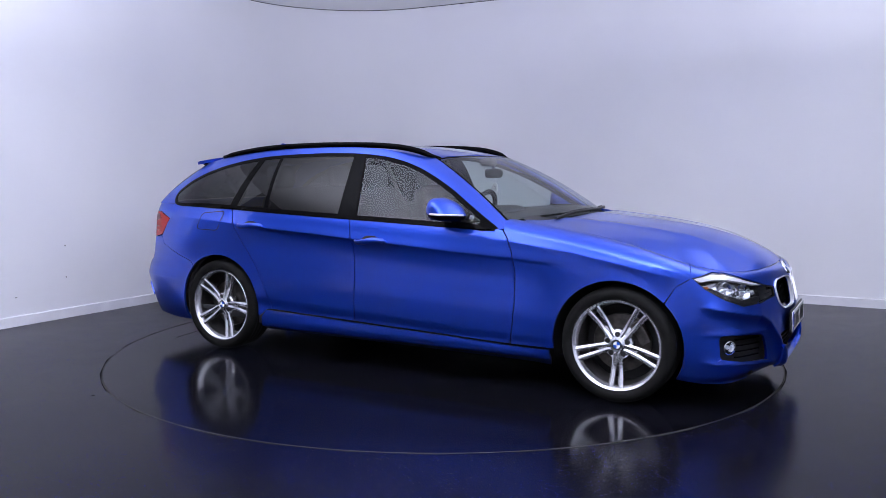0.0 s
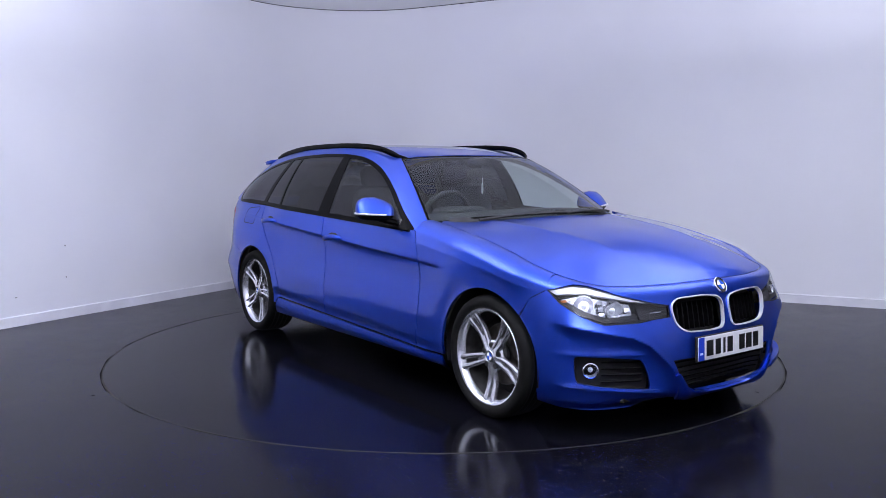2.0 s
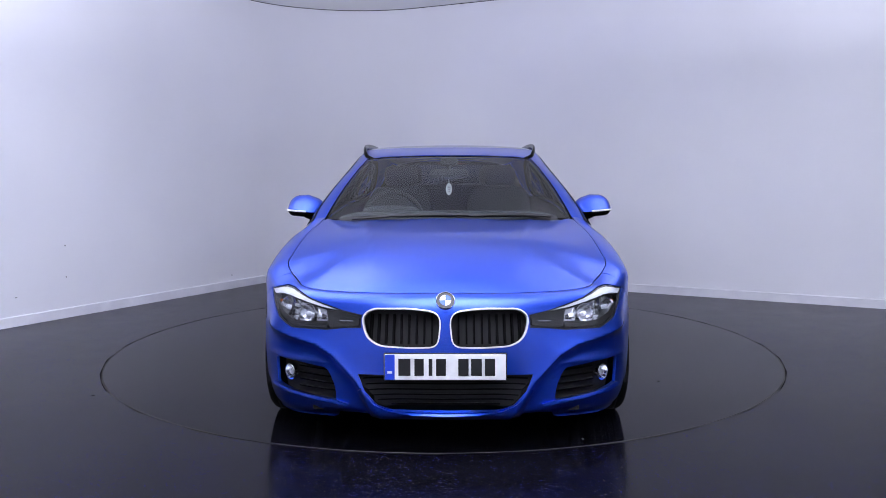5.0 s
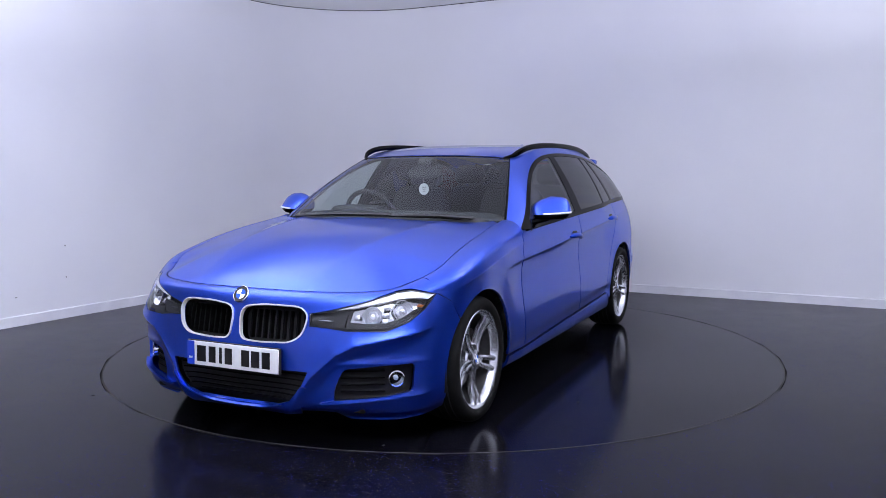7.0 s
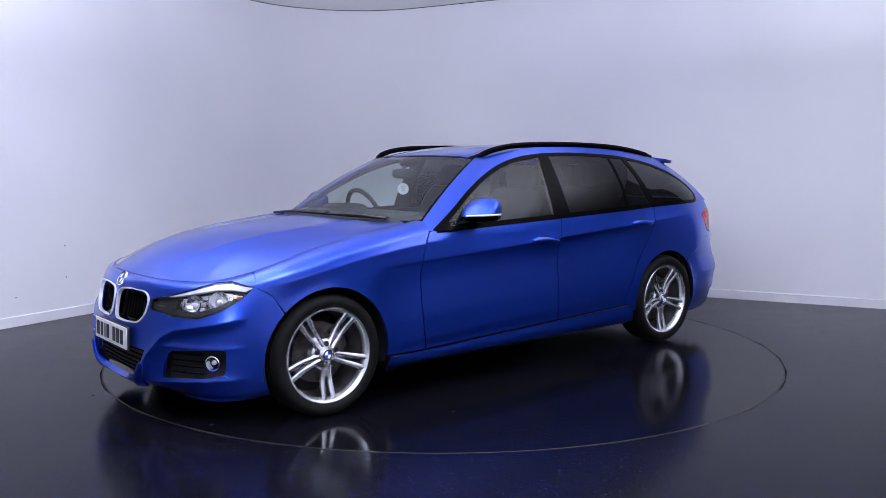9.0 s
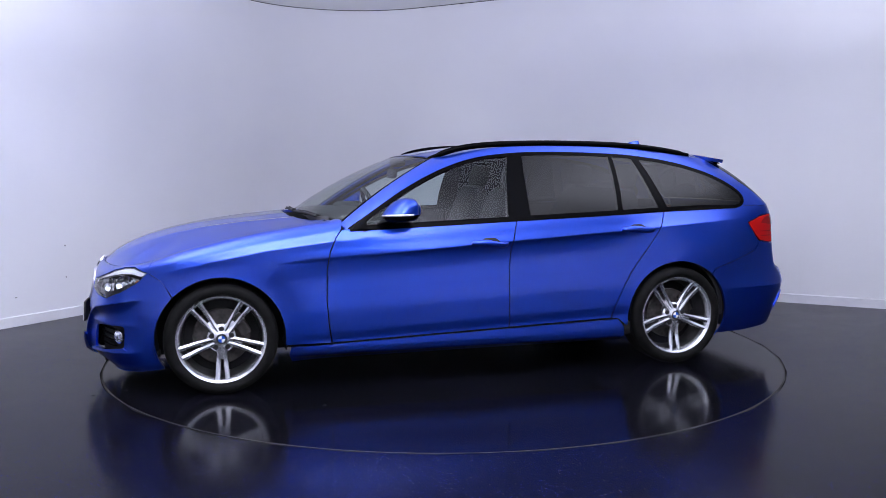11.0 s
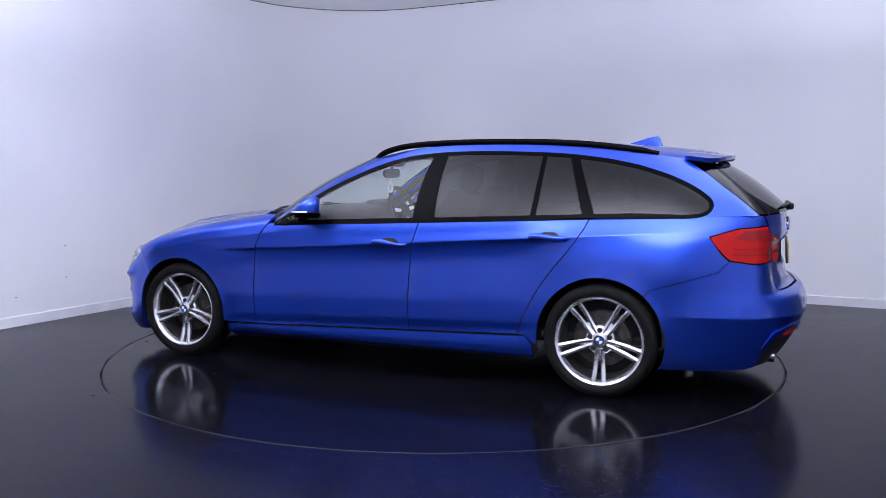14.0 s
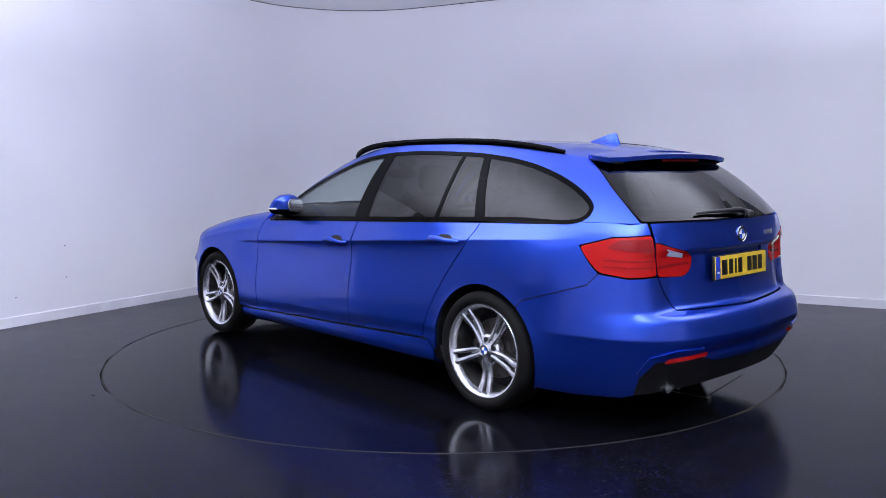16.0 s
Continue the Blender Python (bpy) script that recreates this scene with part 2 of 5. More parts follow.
def wall_strip(name, idx, d0, d1, z0, z1, material, label, lip=0.0):
    """A stretch of wall or skirting between two offsets of the plan."""
    a, b = offset_plan(d0), offset_plan(d1)
    bm = bmesh.new()
    cols = []
    for i in idx:
        pa, pb = a[i], b[i]
        cols.append([bm.verts.new((q.x, q.y, z)) for q, z in ((pa, z0), (pa, z1 - lip), (pa + (pb - pa) * 0.4, z1), (pb, z1), (pb, z0))])
    for p, q in zip(cols, cols[1:]):
        for k in range(5):
            bm.faces.new((p[k], p[(k + 1) % 5], q[(k + 1) % 5], q[k]))
    bm.faces.new(cols[0])
    bm.faces.new(cols[-1][::-1])
    return tagged(part(name, bm, material, None), label, "wall" if "wall" in name else "skirting board", kind="structure")


N = len(PLAN)
WHITE_WALL, DIMMING_WALL = "white painted studio wall with faint scuffs", "unseen stretch of studio wall, darkened to dim reflections in the car"
wall_strip("wall_far", range(0, 26), 0.0, 0.15, 0, CEILING_H, WALL, "white painted studio walls meeting in a rounded corner")
# unseen stretches are darkened to dim what the car's sides reflect
wall_strip("wall_far_end", [25, 26], 0.0, 0.15, 0, CEILING_H, DARKWALL, DIMMING_WALL)
wall_strip("wall_east", [26, 27], 0.0, 0.15, 0, CEILING_H, DARKWALL, DIMMING_WALL)
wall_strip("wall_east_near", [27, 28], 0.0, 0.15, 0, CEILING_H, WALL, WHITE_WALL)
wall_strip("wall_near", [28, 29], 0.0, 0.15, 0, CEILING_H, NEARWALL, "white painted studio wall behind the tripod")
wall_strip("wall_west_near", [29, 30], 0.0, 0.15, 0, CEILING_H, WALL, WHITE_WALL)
wall_strip("wall_west_middle", [30, 31], 0.0, 0.15, 0, CEILING_H, DARKWALL, DIMMING_WALL)
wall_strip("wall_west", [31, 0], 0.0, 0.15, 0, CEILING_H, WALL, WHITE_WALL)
wall_strip("baseboard_far", range(0, 27), -0.016, -0.001, 0, 0.083, SKIRT, "white painted timber skirting board", 0.004)
wall_strip("baseboard_west", [29, 30, 31, 0], -0.016, -0.001, 0, 0.083, SKIRT, "white painted timber skirting board with dust", 0.004)

bm = bmesh.new()
lo = [bm.verts.new((p.x, p.y, CEILING_H)) for p in offset_plan(0.15)]
hi = [bm.verts.new((p.x, p.y, CEILING_H + 0.2)) for p in offset_plan(0.15)]
bm.faces.new(lo)
bm.faces.new(hi[::-1])
for k in range(N):
    bm.faces.new((lo[k], hi[k], hi[(k + 1) % N], lo[(k + 1) % N]))
tagged(part("ceiling", bm, CEIL, None, smooth=False), "white painted flat studio ceiling", "ceiling", kind="structure")
bm = bmesh.new()
vs = [[bm.verts.new((p.x, p.y, z)) for p in offset_plan(d)[:26]] for d, z in ((-0.005, CEILING_H - 0.001), (-0.003, CEILING_H - 0.007))]
for k in range(25):
    bm.faces.new((vs[0][k], vs[0][k + 1], vs[1][k + 1], vs[1][k]))
tagged(part("trim", bm, GAPM, None), "thin dark shadow gap under the ceiling edge", "trim", kind="structure")

# floor with a round hole for the turntable
DISC_R, RING_GAP, SEG = 2.248, 0.013, 384
bm = bmesh.new()
outer = offset_plan(0.15)
rim = [Vector((math.cos(2 * math.pi * k / SEG), math.sin(2 * math.pi * k / SEG))) * (DISC_R + RING_GAP) for k in range(SEG)]
pts = [Vector((p.x, p.y)) for p in outer] + rim
ed = [(k, (k + 1) % N) for k in range(N)] + [(N + k, N + (k + 1) % SEG) for k in range(SEG)]
cv, ce, cf, *_ = geo.delaunay_2d_cdt(pts, ed, [], 0, 1e-5)
bv = [bm.verts.new((v.x, v.y, 0)) for v in cv]
for f in cf:
    if (sum((cv[i] for i in f), Vector((0, 0))) / 3).length > DISC_R:
        bm.faces.new([bv[i] for i in f])
deep = [bm.verts.new((p.x, p.y, -0.06)) for p in rim]
top = [min(bv, key=lambda v, p=p: (v.co.xy - p).length) for p in rim]
for k in range(SEG):
    bm.faces.new((top[k], top[(k + 1) % SEG], deep[(k + 1) % SEG], deep[k]))
tagged(part("floor", bm, FLOOR, None, smooth=False), "dark glossy speckled vinyl studio floor", "floor", kind="structure")
bm = lathe([(DISC_R + 0.3, -0.06), (DISC_R + 0.3, -0.08), (0.01, -0.08), (0.01, -0.06), (DISC_R + 0.3, -0.06)], 64, "Z")
tagged(part("floor_pit", bm, GAPM, None), "dark pit bottom under the turntable", "pit", kind="structure")

turntable = tagged(new("turntable"), "plain dark glossy vinyl turntable disc flush with floor", "turntable")
part("disc", lathe([(0.002, 0.0), (DISC_R - 0.004, 0.0), (DISC_R, -0.004), (DISC_R, -0.06), (0.002, -0.06)], SEG, "Z"), TABLE, turntable)
part("edge_trim", lathe([(DISC_R - 0.006, 0.0008), (DISC_R + 0.001, 0.0008), (DISC_R + 0.001, -0.01), (DISC_R - 0.006, -0.002)], SEG, "Z"), RIM, turntable, "thin worn brassy rim of the disc")

# ---- the estate car: X forward, Y to its left, Z up, origin between the axles ----
car = tagged(new("estate_car"), "metallic blue estate car with silver alloy wheels parked on the turntable", "car")


def spline(xs, ys):
    """Natural cubic spline through a few knots."""
    xs, ys = np.array(xs, float), np.array(ys, float)
    o = np.argsort(xs)
    xs, ys = xs[o], ys[o]
    n, h = len(xs), np.diff(xs)
    A, r = np.eye(n), np.zeros(n)
    for i in range(1, n - 1):
        A[i, i - 1], A[i, i], A[i, i + 1] = h[i - 1], 2 * (h[i - 1] + h[i]), h[i]
        r[i] = 6 * ((ys[i + 1] - ys[i]) / h[i] - (ys[i] - ys[i - 1]) / h[i - 1])
    m = np.linalg.solve(A, r)

    def f(x):
        x = np.clip(np.asarray(x, float), xs[0], xs[-1])
        i = np.clip(np.searchsorted(xs, x) - 1, 0, n - 2)
        a, b = (xs[i + 1] - x) / h[i], (x - xs[i]) / h[i]
        return a * ys[i] + b * ys[i + 1] + ((a**3 - a) * m[i] + (b**3 - b) * m[i + 1]) * h[i] ** 2 / 6
    return f


def pchip(xs, ys):
    """Monotone cubic through a few knots: no overshoot."""
    xs, ys = np.array(xs, float), np.array(ys, float)
    o = np.argsort(xs)
    xs, ys = xs[o], ys[o]
    h = np.diff(xs)
    d = np.diff(ys) / h
    s = np.zeros(len(xs))
    for i in range(1, len(xs) - 1):
        if d[i - 1] * d[i] > 0:
            w1, w2 = 2 * h[i] + h[i - 1], h[i] + 2 * h[i - 1]
            s[i] = (w1 + w2) / (w1 / d[i - 1] + w2 / d[i])
    s[0], s[-1] = d[0], d[-1]

    def f(x):
        x = np.clip(np.asarray(x, float), xs[0], xs[-1])
        i = np.clip(np.searchsorted(xs, x) - 1, 0, len(xs) - 2)
        t = (x - xs[i]) / h[i]
        return ((1 + 2 * t) * (1 - t) ** 2 * ys[i] + t * (1 - t) ** 2 * h[i] * s[i]
                + t * t * (3 - 2 * t) * ys[i + 1] + t * t * (t - 1) * h[i] * s[i + 1])
    return f


# plan of the body at bumper height; u runs from the nose (UF) along the left side to the tail (UR)
UF, UR = 2.76, -3.06
PLAN_U = (UF, 2.51, 2.33, 2.14, 1.965, 1.80, 1.60, 1.30, 0.6, 0.0, -0.7, -1.3, -1.7, -2.0, -2.15, -2.29, -2.47, -2.71, UR)
plan_x = spline(PLAN_U, (2.190, 2.175, 2.135, 2.056, 1.950, 1.803, 1.60, 1.30, 0.6, 0.0, -0.7, -1.3, -1.7, -2.0, -2.150, -2.278, -2.382, -2.435, -2.457))
plan_y = spline(PLAN_U, (0.0, 0.25, 0.433, 0.622, 0.764, 0.846, 0.882, 0.894, 0.892, 0.893, 0.894, 0.896, 0.89, 0.852, 0.81, 0.735, 0.59, 0.35, 0.0))

# outward offset by height at some stations
SEC_SIDE = pchip((0.14, 0.175, 0.20, 0.235, 0.27, 0.30, 0.36, 0.46, 0.58, 0.70, 0.78, 0.80, 0.86, 0.92, 0.97, 1.03),
                 (-0.12, -0.060, -0.002, 0.008, 0.006, 0.004, 0.013, 0.012, 0.000, -0.012, -0.010, -0.003, -0.013, -0.031, -0.054, -0.088))
SEC_HAUNCH = pchip((0.14, 0.20, 0.30, 0.40, 0.55, 0.68, 0.74, 0.80, 0.86, 0.92, 1.03), (-0.06, -0.025, 0.0, 0.006, 0.010, 0.013, 0.010, 0.000, -0.016, -0.040, -0.095))
SEC_CORNER_F = pchip((0.14, 0.18, 0.24, 0.34, 0.44, 0.55, 0.63, 0.70, 0.80), (-0.04, -0.012, 0.0, 0.004, 0.004, -0.006, -0.026, -0.055, -0.12))
SEC_NOSE = pchip((0.14, 0.17, 0.20, 0.28, 0.36, 0.46, 0.54, 0.60, 0.66, 0.70, 0.80), (-0.09, -0.045, -0.015, -0.002, -0.004, -0.010, -0.024, -0.036, -0.055, -0.080, -0.16))
SEC_CORNER_R = pchip((0.14, 0.20, 0.28, 0.40, 0.47, 0.52, 0.60, 0.75, 0.88, 0.95, 1.03), (-0.09, -0.06, -0.035, -0.010, 0.0, -0.006, -0.026, -0.045, -0.058, -0.075, -0.115))
SEC_TAIL = pchip((0.14, 0.22, 0.30, 0.38, 0.46, 0.52, 0.565, 0.60, 0.66, 0.72, 0.84, 0.87, 0.95, 1.03), (-0.16, -0.10, -0.05, -0.012, 0.0, -0.006, -0.025, -0.100, -0.120, -0.128, -0.132, -0.114, -0.118, -0.136))
STATIONS = ((UF, SEC_NOSE), (2.33, SEC_NOSE), (1.95, SEC_CORNER_F), (1.60, SEC_HAUNCH), (1.15, SEC_HAUNCH), (0.82, SEC_SIDE),
            (-0.9, SEC_SIDE), (-1.35, SEC_HAUNCH), (-1.75, SEC_HAUNCH), (-2.2, SEC_CORNER_R), (-2.5, SEC_TAIL), (UR, SEC_TAIL))
crown_z = spline((0.70, 1.0, 1.2, 1.45, 1.65, 1.8, 1.95, 2.14, 2.4, UF), (0.965, 0.925, 0.895, 0.845, 0.792, 0.748, 0.722, 0.706, 0.704, 0.708))
crown_in = pchip((0.70, 1.5, 1.8, 2.1, UF), (0.085, 0.105, 0.075, 0.035, 0.020))
crown_up = pchip((0.70, 1.5, 1.8, 2.1, UF), (0.060, 0.070, 0.050, 0.030, 0.022))
WHEEL_X, HUB_Z, ARCH_R = 1.405, 0.312, 0.350
WING_U, WING_Z = (0.50, 0.72, 1.16, 1.45, 1.72), (0.868, 0.847, 0.796, 0.745, 0.690)
RIDGE = ((1.70, 0.560), (1.85, 0.543), (2.0, 0.518), (2.19, 0.482), (2.27, 0.440), (2.37, 0.340), (2.45, 0.220), (2.50, 0.150))


def section(u, z):
    rise = np.interp(z, (0.2, 0.3, 0.8, 1.0), (0.0, 0.033, 0.066, 0.05)) * np.clip(u, -1.6, 1.0)
    out = np.zeros_like(u)
    us = np.array([s[0] for s in STATIONS])[::-1]
    secs = [s[1] for s in STATIONS][::-1]
    k = np.clip(np.searchsorted(us, u) - 1, 0, len(us) - 2)
    for j in range(len(us) - 1):
        sel = k == j
        if not sel.any():
            continue
        t = (u[sel] - us[j]) / (us[j + 1] - us[j])
        t = t * t * (3 - 2 * t)
        va, vb = secs[j](z[sel] + (rise[sel] if secs[j] in (SEC_SIDE,) else 0)), secs[j + 1](z[sel] + (rise[sel] if secs[j + 1] in (SEC_SIDE,) else 0))
        out[sel] = va * (1 - t) + vb * t
    # shoulder crease along the doors, fading into both haunches
    t = z - (0.795 - 0.066 * u)
    w = np.clip((0.90 - u) / 0.70, 0, 1) ** 1.3 * np.clip((u + 2.0) / 0.7, 0, 1)
    out += 0.0125 * w * np.exp(-np.sqrt(t * t + 1.6e-5) / np.where(t < 0, 0.036, 0.030))
    # crease on the wing, from the lamp back to the door mirror
    t = z - np.interp(u, WING_U, WING_Z)
    w = np.clip((u - 0.45) / 0.35, 0, 1) * np.clip((1.76 - u) / 0.2, 0, 1)
    out += 0.008 * w * np.exp(-np.sqrt(t * t + 3.0e-5) / 0.026)
    # sculpted front: a ridge runs under the lamps and turns down beside the middle intake; hollow below it
    far, side = np.full(u.shape, 9.0), np.zeros(u.shape)
    for (ua, za), (ub, zb) in zip(RIDGE, RIDGE[1:]):
        du, dz = ub - ua, zb - za
        k = np.clip(((u - ua) * du + (z - za) * dz) / (du * du + dz * dz), 0, 1)
        d = np.hypot(u - ua - k * du, z - za - k * dz)
        side = np.where(d < far, np.sign(dz * (u - ua) - du * (z - za)), side)
        far = np.minimum(far, d)
    f = np.clip((u - 1.80) / 0.14, 0, 1)
    f = f * f * (3 - 2 * f)
    soft = np.sqrt(far * far + 1.6e-5)
    out += f * np.where(side > 0, 0.022 * np.exp((0.004 - soft) / 0.024) - 0.008 * (1 - np.exp(-(far / 0.03) ** 2)), 0.022 * np.exp((0.004 - soft) / 0.045))
    brow = 0.402 - 0.10 * np.clip(u - 2.20, 0, 0.2)
    out += 0.006 * f * np.clip((2.30 - u) / 0.06, 0, 1) * np.exp(-np.sqrt((z - brow) ** 2 + 1e-5) / 0.016)
    out += 0.012 * f * np.clip((2.40 - u) / 0.10, 0, 1) * np.exp(-np.sqrt((z - 0.245 + 0.08 * (u - 1.95)) ** 2 + 1e-5) / 0.020)
    # rear bumper: a soft edge at its widest and a hollow over the reflectors
    b = np.clip((-1.72 - u) / 0.25, 0, 1)
    out += 0.008 * b * np.exp(-np.abs(z - 0.475) / 0.05)
    out -= 0.016 * np.clip((-2.36 - u) / 0.1, 0, 1) * np.exp(-((z - 0.395) / 0.03) ** 2)
    # lips round the wheel arches
    for x0 in (WHEEL_X, -WHEEL_X):
        r = np.hypot(u - x0, z - HUB_Z)
        out += 0.007 * np.exp(-np.abs(r - ARCH_R) / 0.030) * (z > 0.2)
    return out


def lower(u, v):
    """The painted lower body: (u, height) to a place, both sides by mirroring past nose and tail."""
    u, v = np.array(u, float), np.array(v, float)
    flip = np.ones_like(u)
    over, under = u > UF, u < UR
    flip[over | under] = -1
    u = np.where(over, 2 * UF - u, np.where(under, 2 * UR - u, u))
    zc, ci, cu = crown_z(u), crown_in(u), crown_up(u)
    front = u > 0.70
    base = zc - cu
    a = np.where(front, np.clip((v - base) / cu, 0, 1.0) * math.pi / 2, 0)
    z = np.where(a > 0, base + cu * np.sin(a), v)
    off = section(u, z) - np.where(a > 0, ci * (1 - np.cos(a)), 0)
    e = 1e-3
    tx, ty = plan_x(u + e) - plan_x(u - e), plan_y(u + e) - plan_y(u - e)
    # one-sided at the ends of the plan
    n = np.hypot(tx, ty)
    nx, ny = ty / n, -tx / n
    s = np.where(nx * plan_x(u) + ny * plan_y(u) < 0, -1, 1)
    end = (np.abs(u - UF) < 2e-3) | (np.abs(u - UR) < 2e-3)
    nx = np.where(end, np.sign(u), nx * s)
    ny = np.where(end, 0, ny * s)
    return np.stack([plan_x(u) + nx * off, (plan_y(u) + ny * off) * flip, z], -1)


def belt_z(u):
    return np.interp(u, (-2.5, -1.85, -1.34, -0.33, 0.67, 0.75), (1.0, 0.998, 0.984, 0.945, 0.906, 0.905))


# cabin: ruled from the belt to the roof edge; g runs from windscreen centre 0 to tail centre 12
G = range(13)
side_u = (0.66, 0.38, -0.33, -1.0, -1.5, -1.85, -2.12, -2.30)
side_b = [lower(np.array([u]), belt_z(np.array([u])))[0] for u in side_u]
B = [(0.93, 0, 0.965), (0.90, 0.36, 0.962), (0.80, 0.62, 0.945)] + [tuple(b) for b in side_b] + [(-2.333, 0.31, 1.0), (-2.342, 0, 1.0)]
T = [(0.205, 0, 1.335), (0.19, 0.30, 1.332), (0.14, 0.49, 1.322), (0.06, 0.565, 1.322), (-0.15, 0.592, 1.362), (-0.45, 0.60, 1.389),
     (-0.95, 0.598, 1.388), (-1.35, 0.585, 1.362), (-1.67, 0.56, 1.322), (-1.875, 0.505, 1.288), (-1.942, 0.42, 1.280), (-1.966, 0.22, 1.284), (-1.972, 0, 1.286)]
bel = [spline(G, [q[k] for q in B]) for k in range(3)]
tops = [spline(G, [q[k] for q in T]) for k in range(3)]
bulge = pchip((0, 2, 4, 6, 8, 10, 12), (0.035, 0.025, 0.020, 0.022, 0.024, 0.02, 0.02))


def cabin(g, v, inset=0.0):
    g, v = np.array(g, float), np.array(v, float)
    flip = np.where((g < 0) | (g > 12), -1, 1)
    g = np.where(g < 0, -g, np.where(g > 12, 24 - g, g))
    b, t = np.stack([f(g) for f in bel], -1), np.stack([f(g) for f in tops], -1)
    e = 1e-3
    tan = np.stack([f(np.clip(g + e, 0, 12)) - f(np.clip(g - e, 0, 12)) for f in bel], -1)
    nrm = np.cross(tan, t - b)
    nrm /= np.linalg.norm(nrm, axis=-1, keepdims=True)
    nrm *= np.where(nrm[..., :1] * b[..., :1] + nrm[..., 1:2] * b[..., 1:2] < 0, -1, 1)
    p = b + (t - b) * v[..., None] + nrm * (bulge(g) * 4 * v * (1 - v) - inset)[..., None]
    p[..., 1] *= flip
    return p


# bonnet and roof: height over the plan
hood_u = np.linspace(0.72, UF, 120)
hood_e = lower(hood_u, crown_z(hood_u))
hood_c = spline((0.70, 0.95, 1.2, 1.45, 1.65, 1.85, 1.97, 2.04, float(hood_e[-1, 0])), (0.985, 0.972, 0.950, 0.924, 0.893, 0.838, 0.789, 0.748, float(hood_e[-1, 2]) + 0.002))
hood_drop = pchip((0.70, 1.2, 1.45, 1.65, 1.85, 2.10), (0.056, 0.058, 0.082, 0.115, 0.130, 0.140))


def hood_base(x, y):
    ridge = np.interp(x, (0.8, 2.1), (0.50, 0.30))
    fold = 0.010 * np.exp(-np.sqrt((np.abs(y) - ridge) ** 2 + 1e-4) / 0.05) * np.clip((2.02 - x) / 0.4, 0, 1)
    return hood_c(x) - hood_drop(x) * (np.abs(y) / 0.8) ** 2 + fold


HOOD_MISS = hood_e[:, 2] - hood_base(hood_e[:, 0], hood_e[:, 1])


def bonnet(x, y):
    """A smooth crowned sheet that meets the wings and the nose along its edge."""
    x, y = np.array(x, float), np.array(y, float)
    d2 = (x[:, None] - hood_e[None, :, 0]) ** 2 + (np.abs(y)[:, None] - hood_e[None, :, 1]) ** 2
    near = np.exp(-(d2 - d2.min(1, keepdims=True)) / 0.03 ** 2)
    miss = (near * HOOD_MISS).sum(1) / near.sum(1)
    return np.stack([x, y, hood_base(x, y) + miss * np.exp(-d2.min(1) / 0.16 ** 2)], -1)


roof_t = np.array([[f(g) for f in tops] for g in np.linspace(2.0, 10.0, 120)])
roof_c = spline((0.21, 0.0, -0.25, -0.5, -1.0, -1.4, -1.8, -2.06), (1.334, 1.373, 1.402, 1.417, 1.418, 1.400, 1.362, 1.322))


def roof(x, y):
    x, y = np.array(x, float), np.array(y, float)
    yt, zt = np.interp(x, roof_t[::-1, 0], roof_t[::-1, 1]), np.interp(x, roof_t[::-1, 0], roof_t[::-1, 2])
    yt = np.where(x > 0.14, 0.56, yt)
    zt = np.where(x > 0.06, np.interp(x, (0.06, 0.21), (1.322, 1.30)), zt)
    s = np.clip(np.abs(y) / np.maximum(yt, 0.1), 0, 1)
    return np.stack([x, y, zt + (roof_c(x) - zt) * (1 - s ** 2.6)], -1)


def inside_many(poly, P):
    c = np.zeros(len(P), bool)
    for (x1, y1), (x2, y2) in zip(poly, poly[1:] + poly[:1]):
        if y1 != y2:
            c ^= ((y1 > P[:, 1]) != (y2 > P[:, 1])) & (P[:, 0] < (x2 - x1) * (P[:, 1] - y1) / (y2 - y1) + x1)
    return c


def resample(poly, step):
    out = []
    for (x1, y1), (x2, y2) in zip(poly, poly[1:] + poly[:1]):
        n = max(1, int(math.hypot(x2 - x1, y2 - y1) / step))
        out += [(x1 + (x2 - x1) * k / n, y1 + (y2 - y1) * k / n) for k in range(n)]
    return out


def rounded(poly, r, n=4):
    """Corners cut round by quadratic arcs."""
    out, m = [], len(poly)
    for i in range(m):
        p, a, b = Vector(poly[i]), Vector(poly[i - 1]), Vector(poly[(i + 1) % m])
        da, db = (a - p), (b - p)
        ra, rb = min(r, da.length * 0.45), min(r, db.length * 0.45)
        s, e = p + da.normalized() * ra, p + db.normalized() * rb
        for k in range(n + 1):
            t = k / n
            out.append(tuple(s * (1 - t) ** 2 + p * 2 * t * (1 - t) + e * t * t))
    return out


def shrink(poly, d):
    """The outline moved inward by d."""
    n = len(poly)
    area = sum(a[0] * b[1] - b[0] * a[1] for a, b in zip(poly, poly[1:] + poly[:1]))
    s = 1 if area > 0 else -1
    out = []
    for i in range(n):
        p = Vector(poly[i])
        a, b = p - Vector(poly[i - 1]), Vector(poly[(i + 1) % n]) - p
        if a.length < 1e-6 or b.length < 1e-6:
            out.append(tuple(p))
            continue
        a.normalize(), b.normalize()
        na, nb = Vector((-a.y, a.x)) * s, Vector((-b.y, b.x)) * s
        bis = na + nb
        if bis.length < 1e-3:
            bis = na
        bis.normalize()
        out.append(tuple(p + bis * d / max(bis.dot(na), 0.5)))
    return out


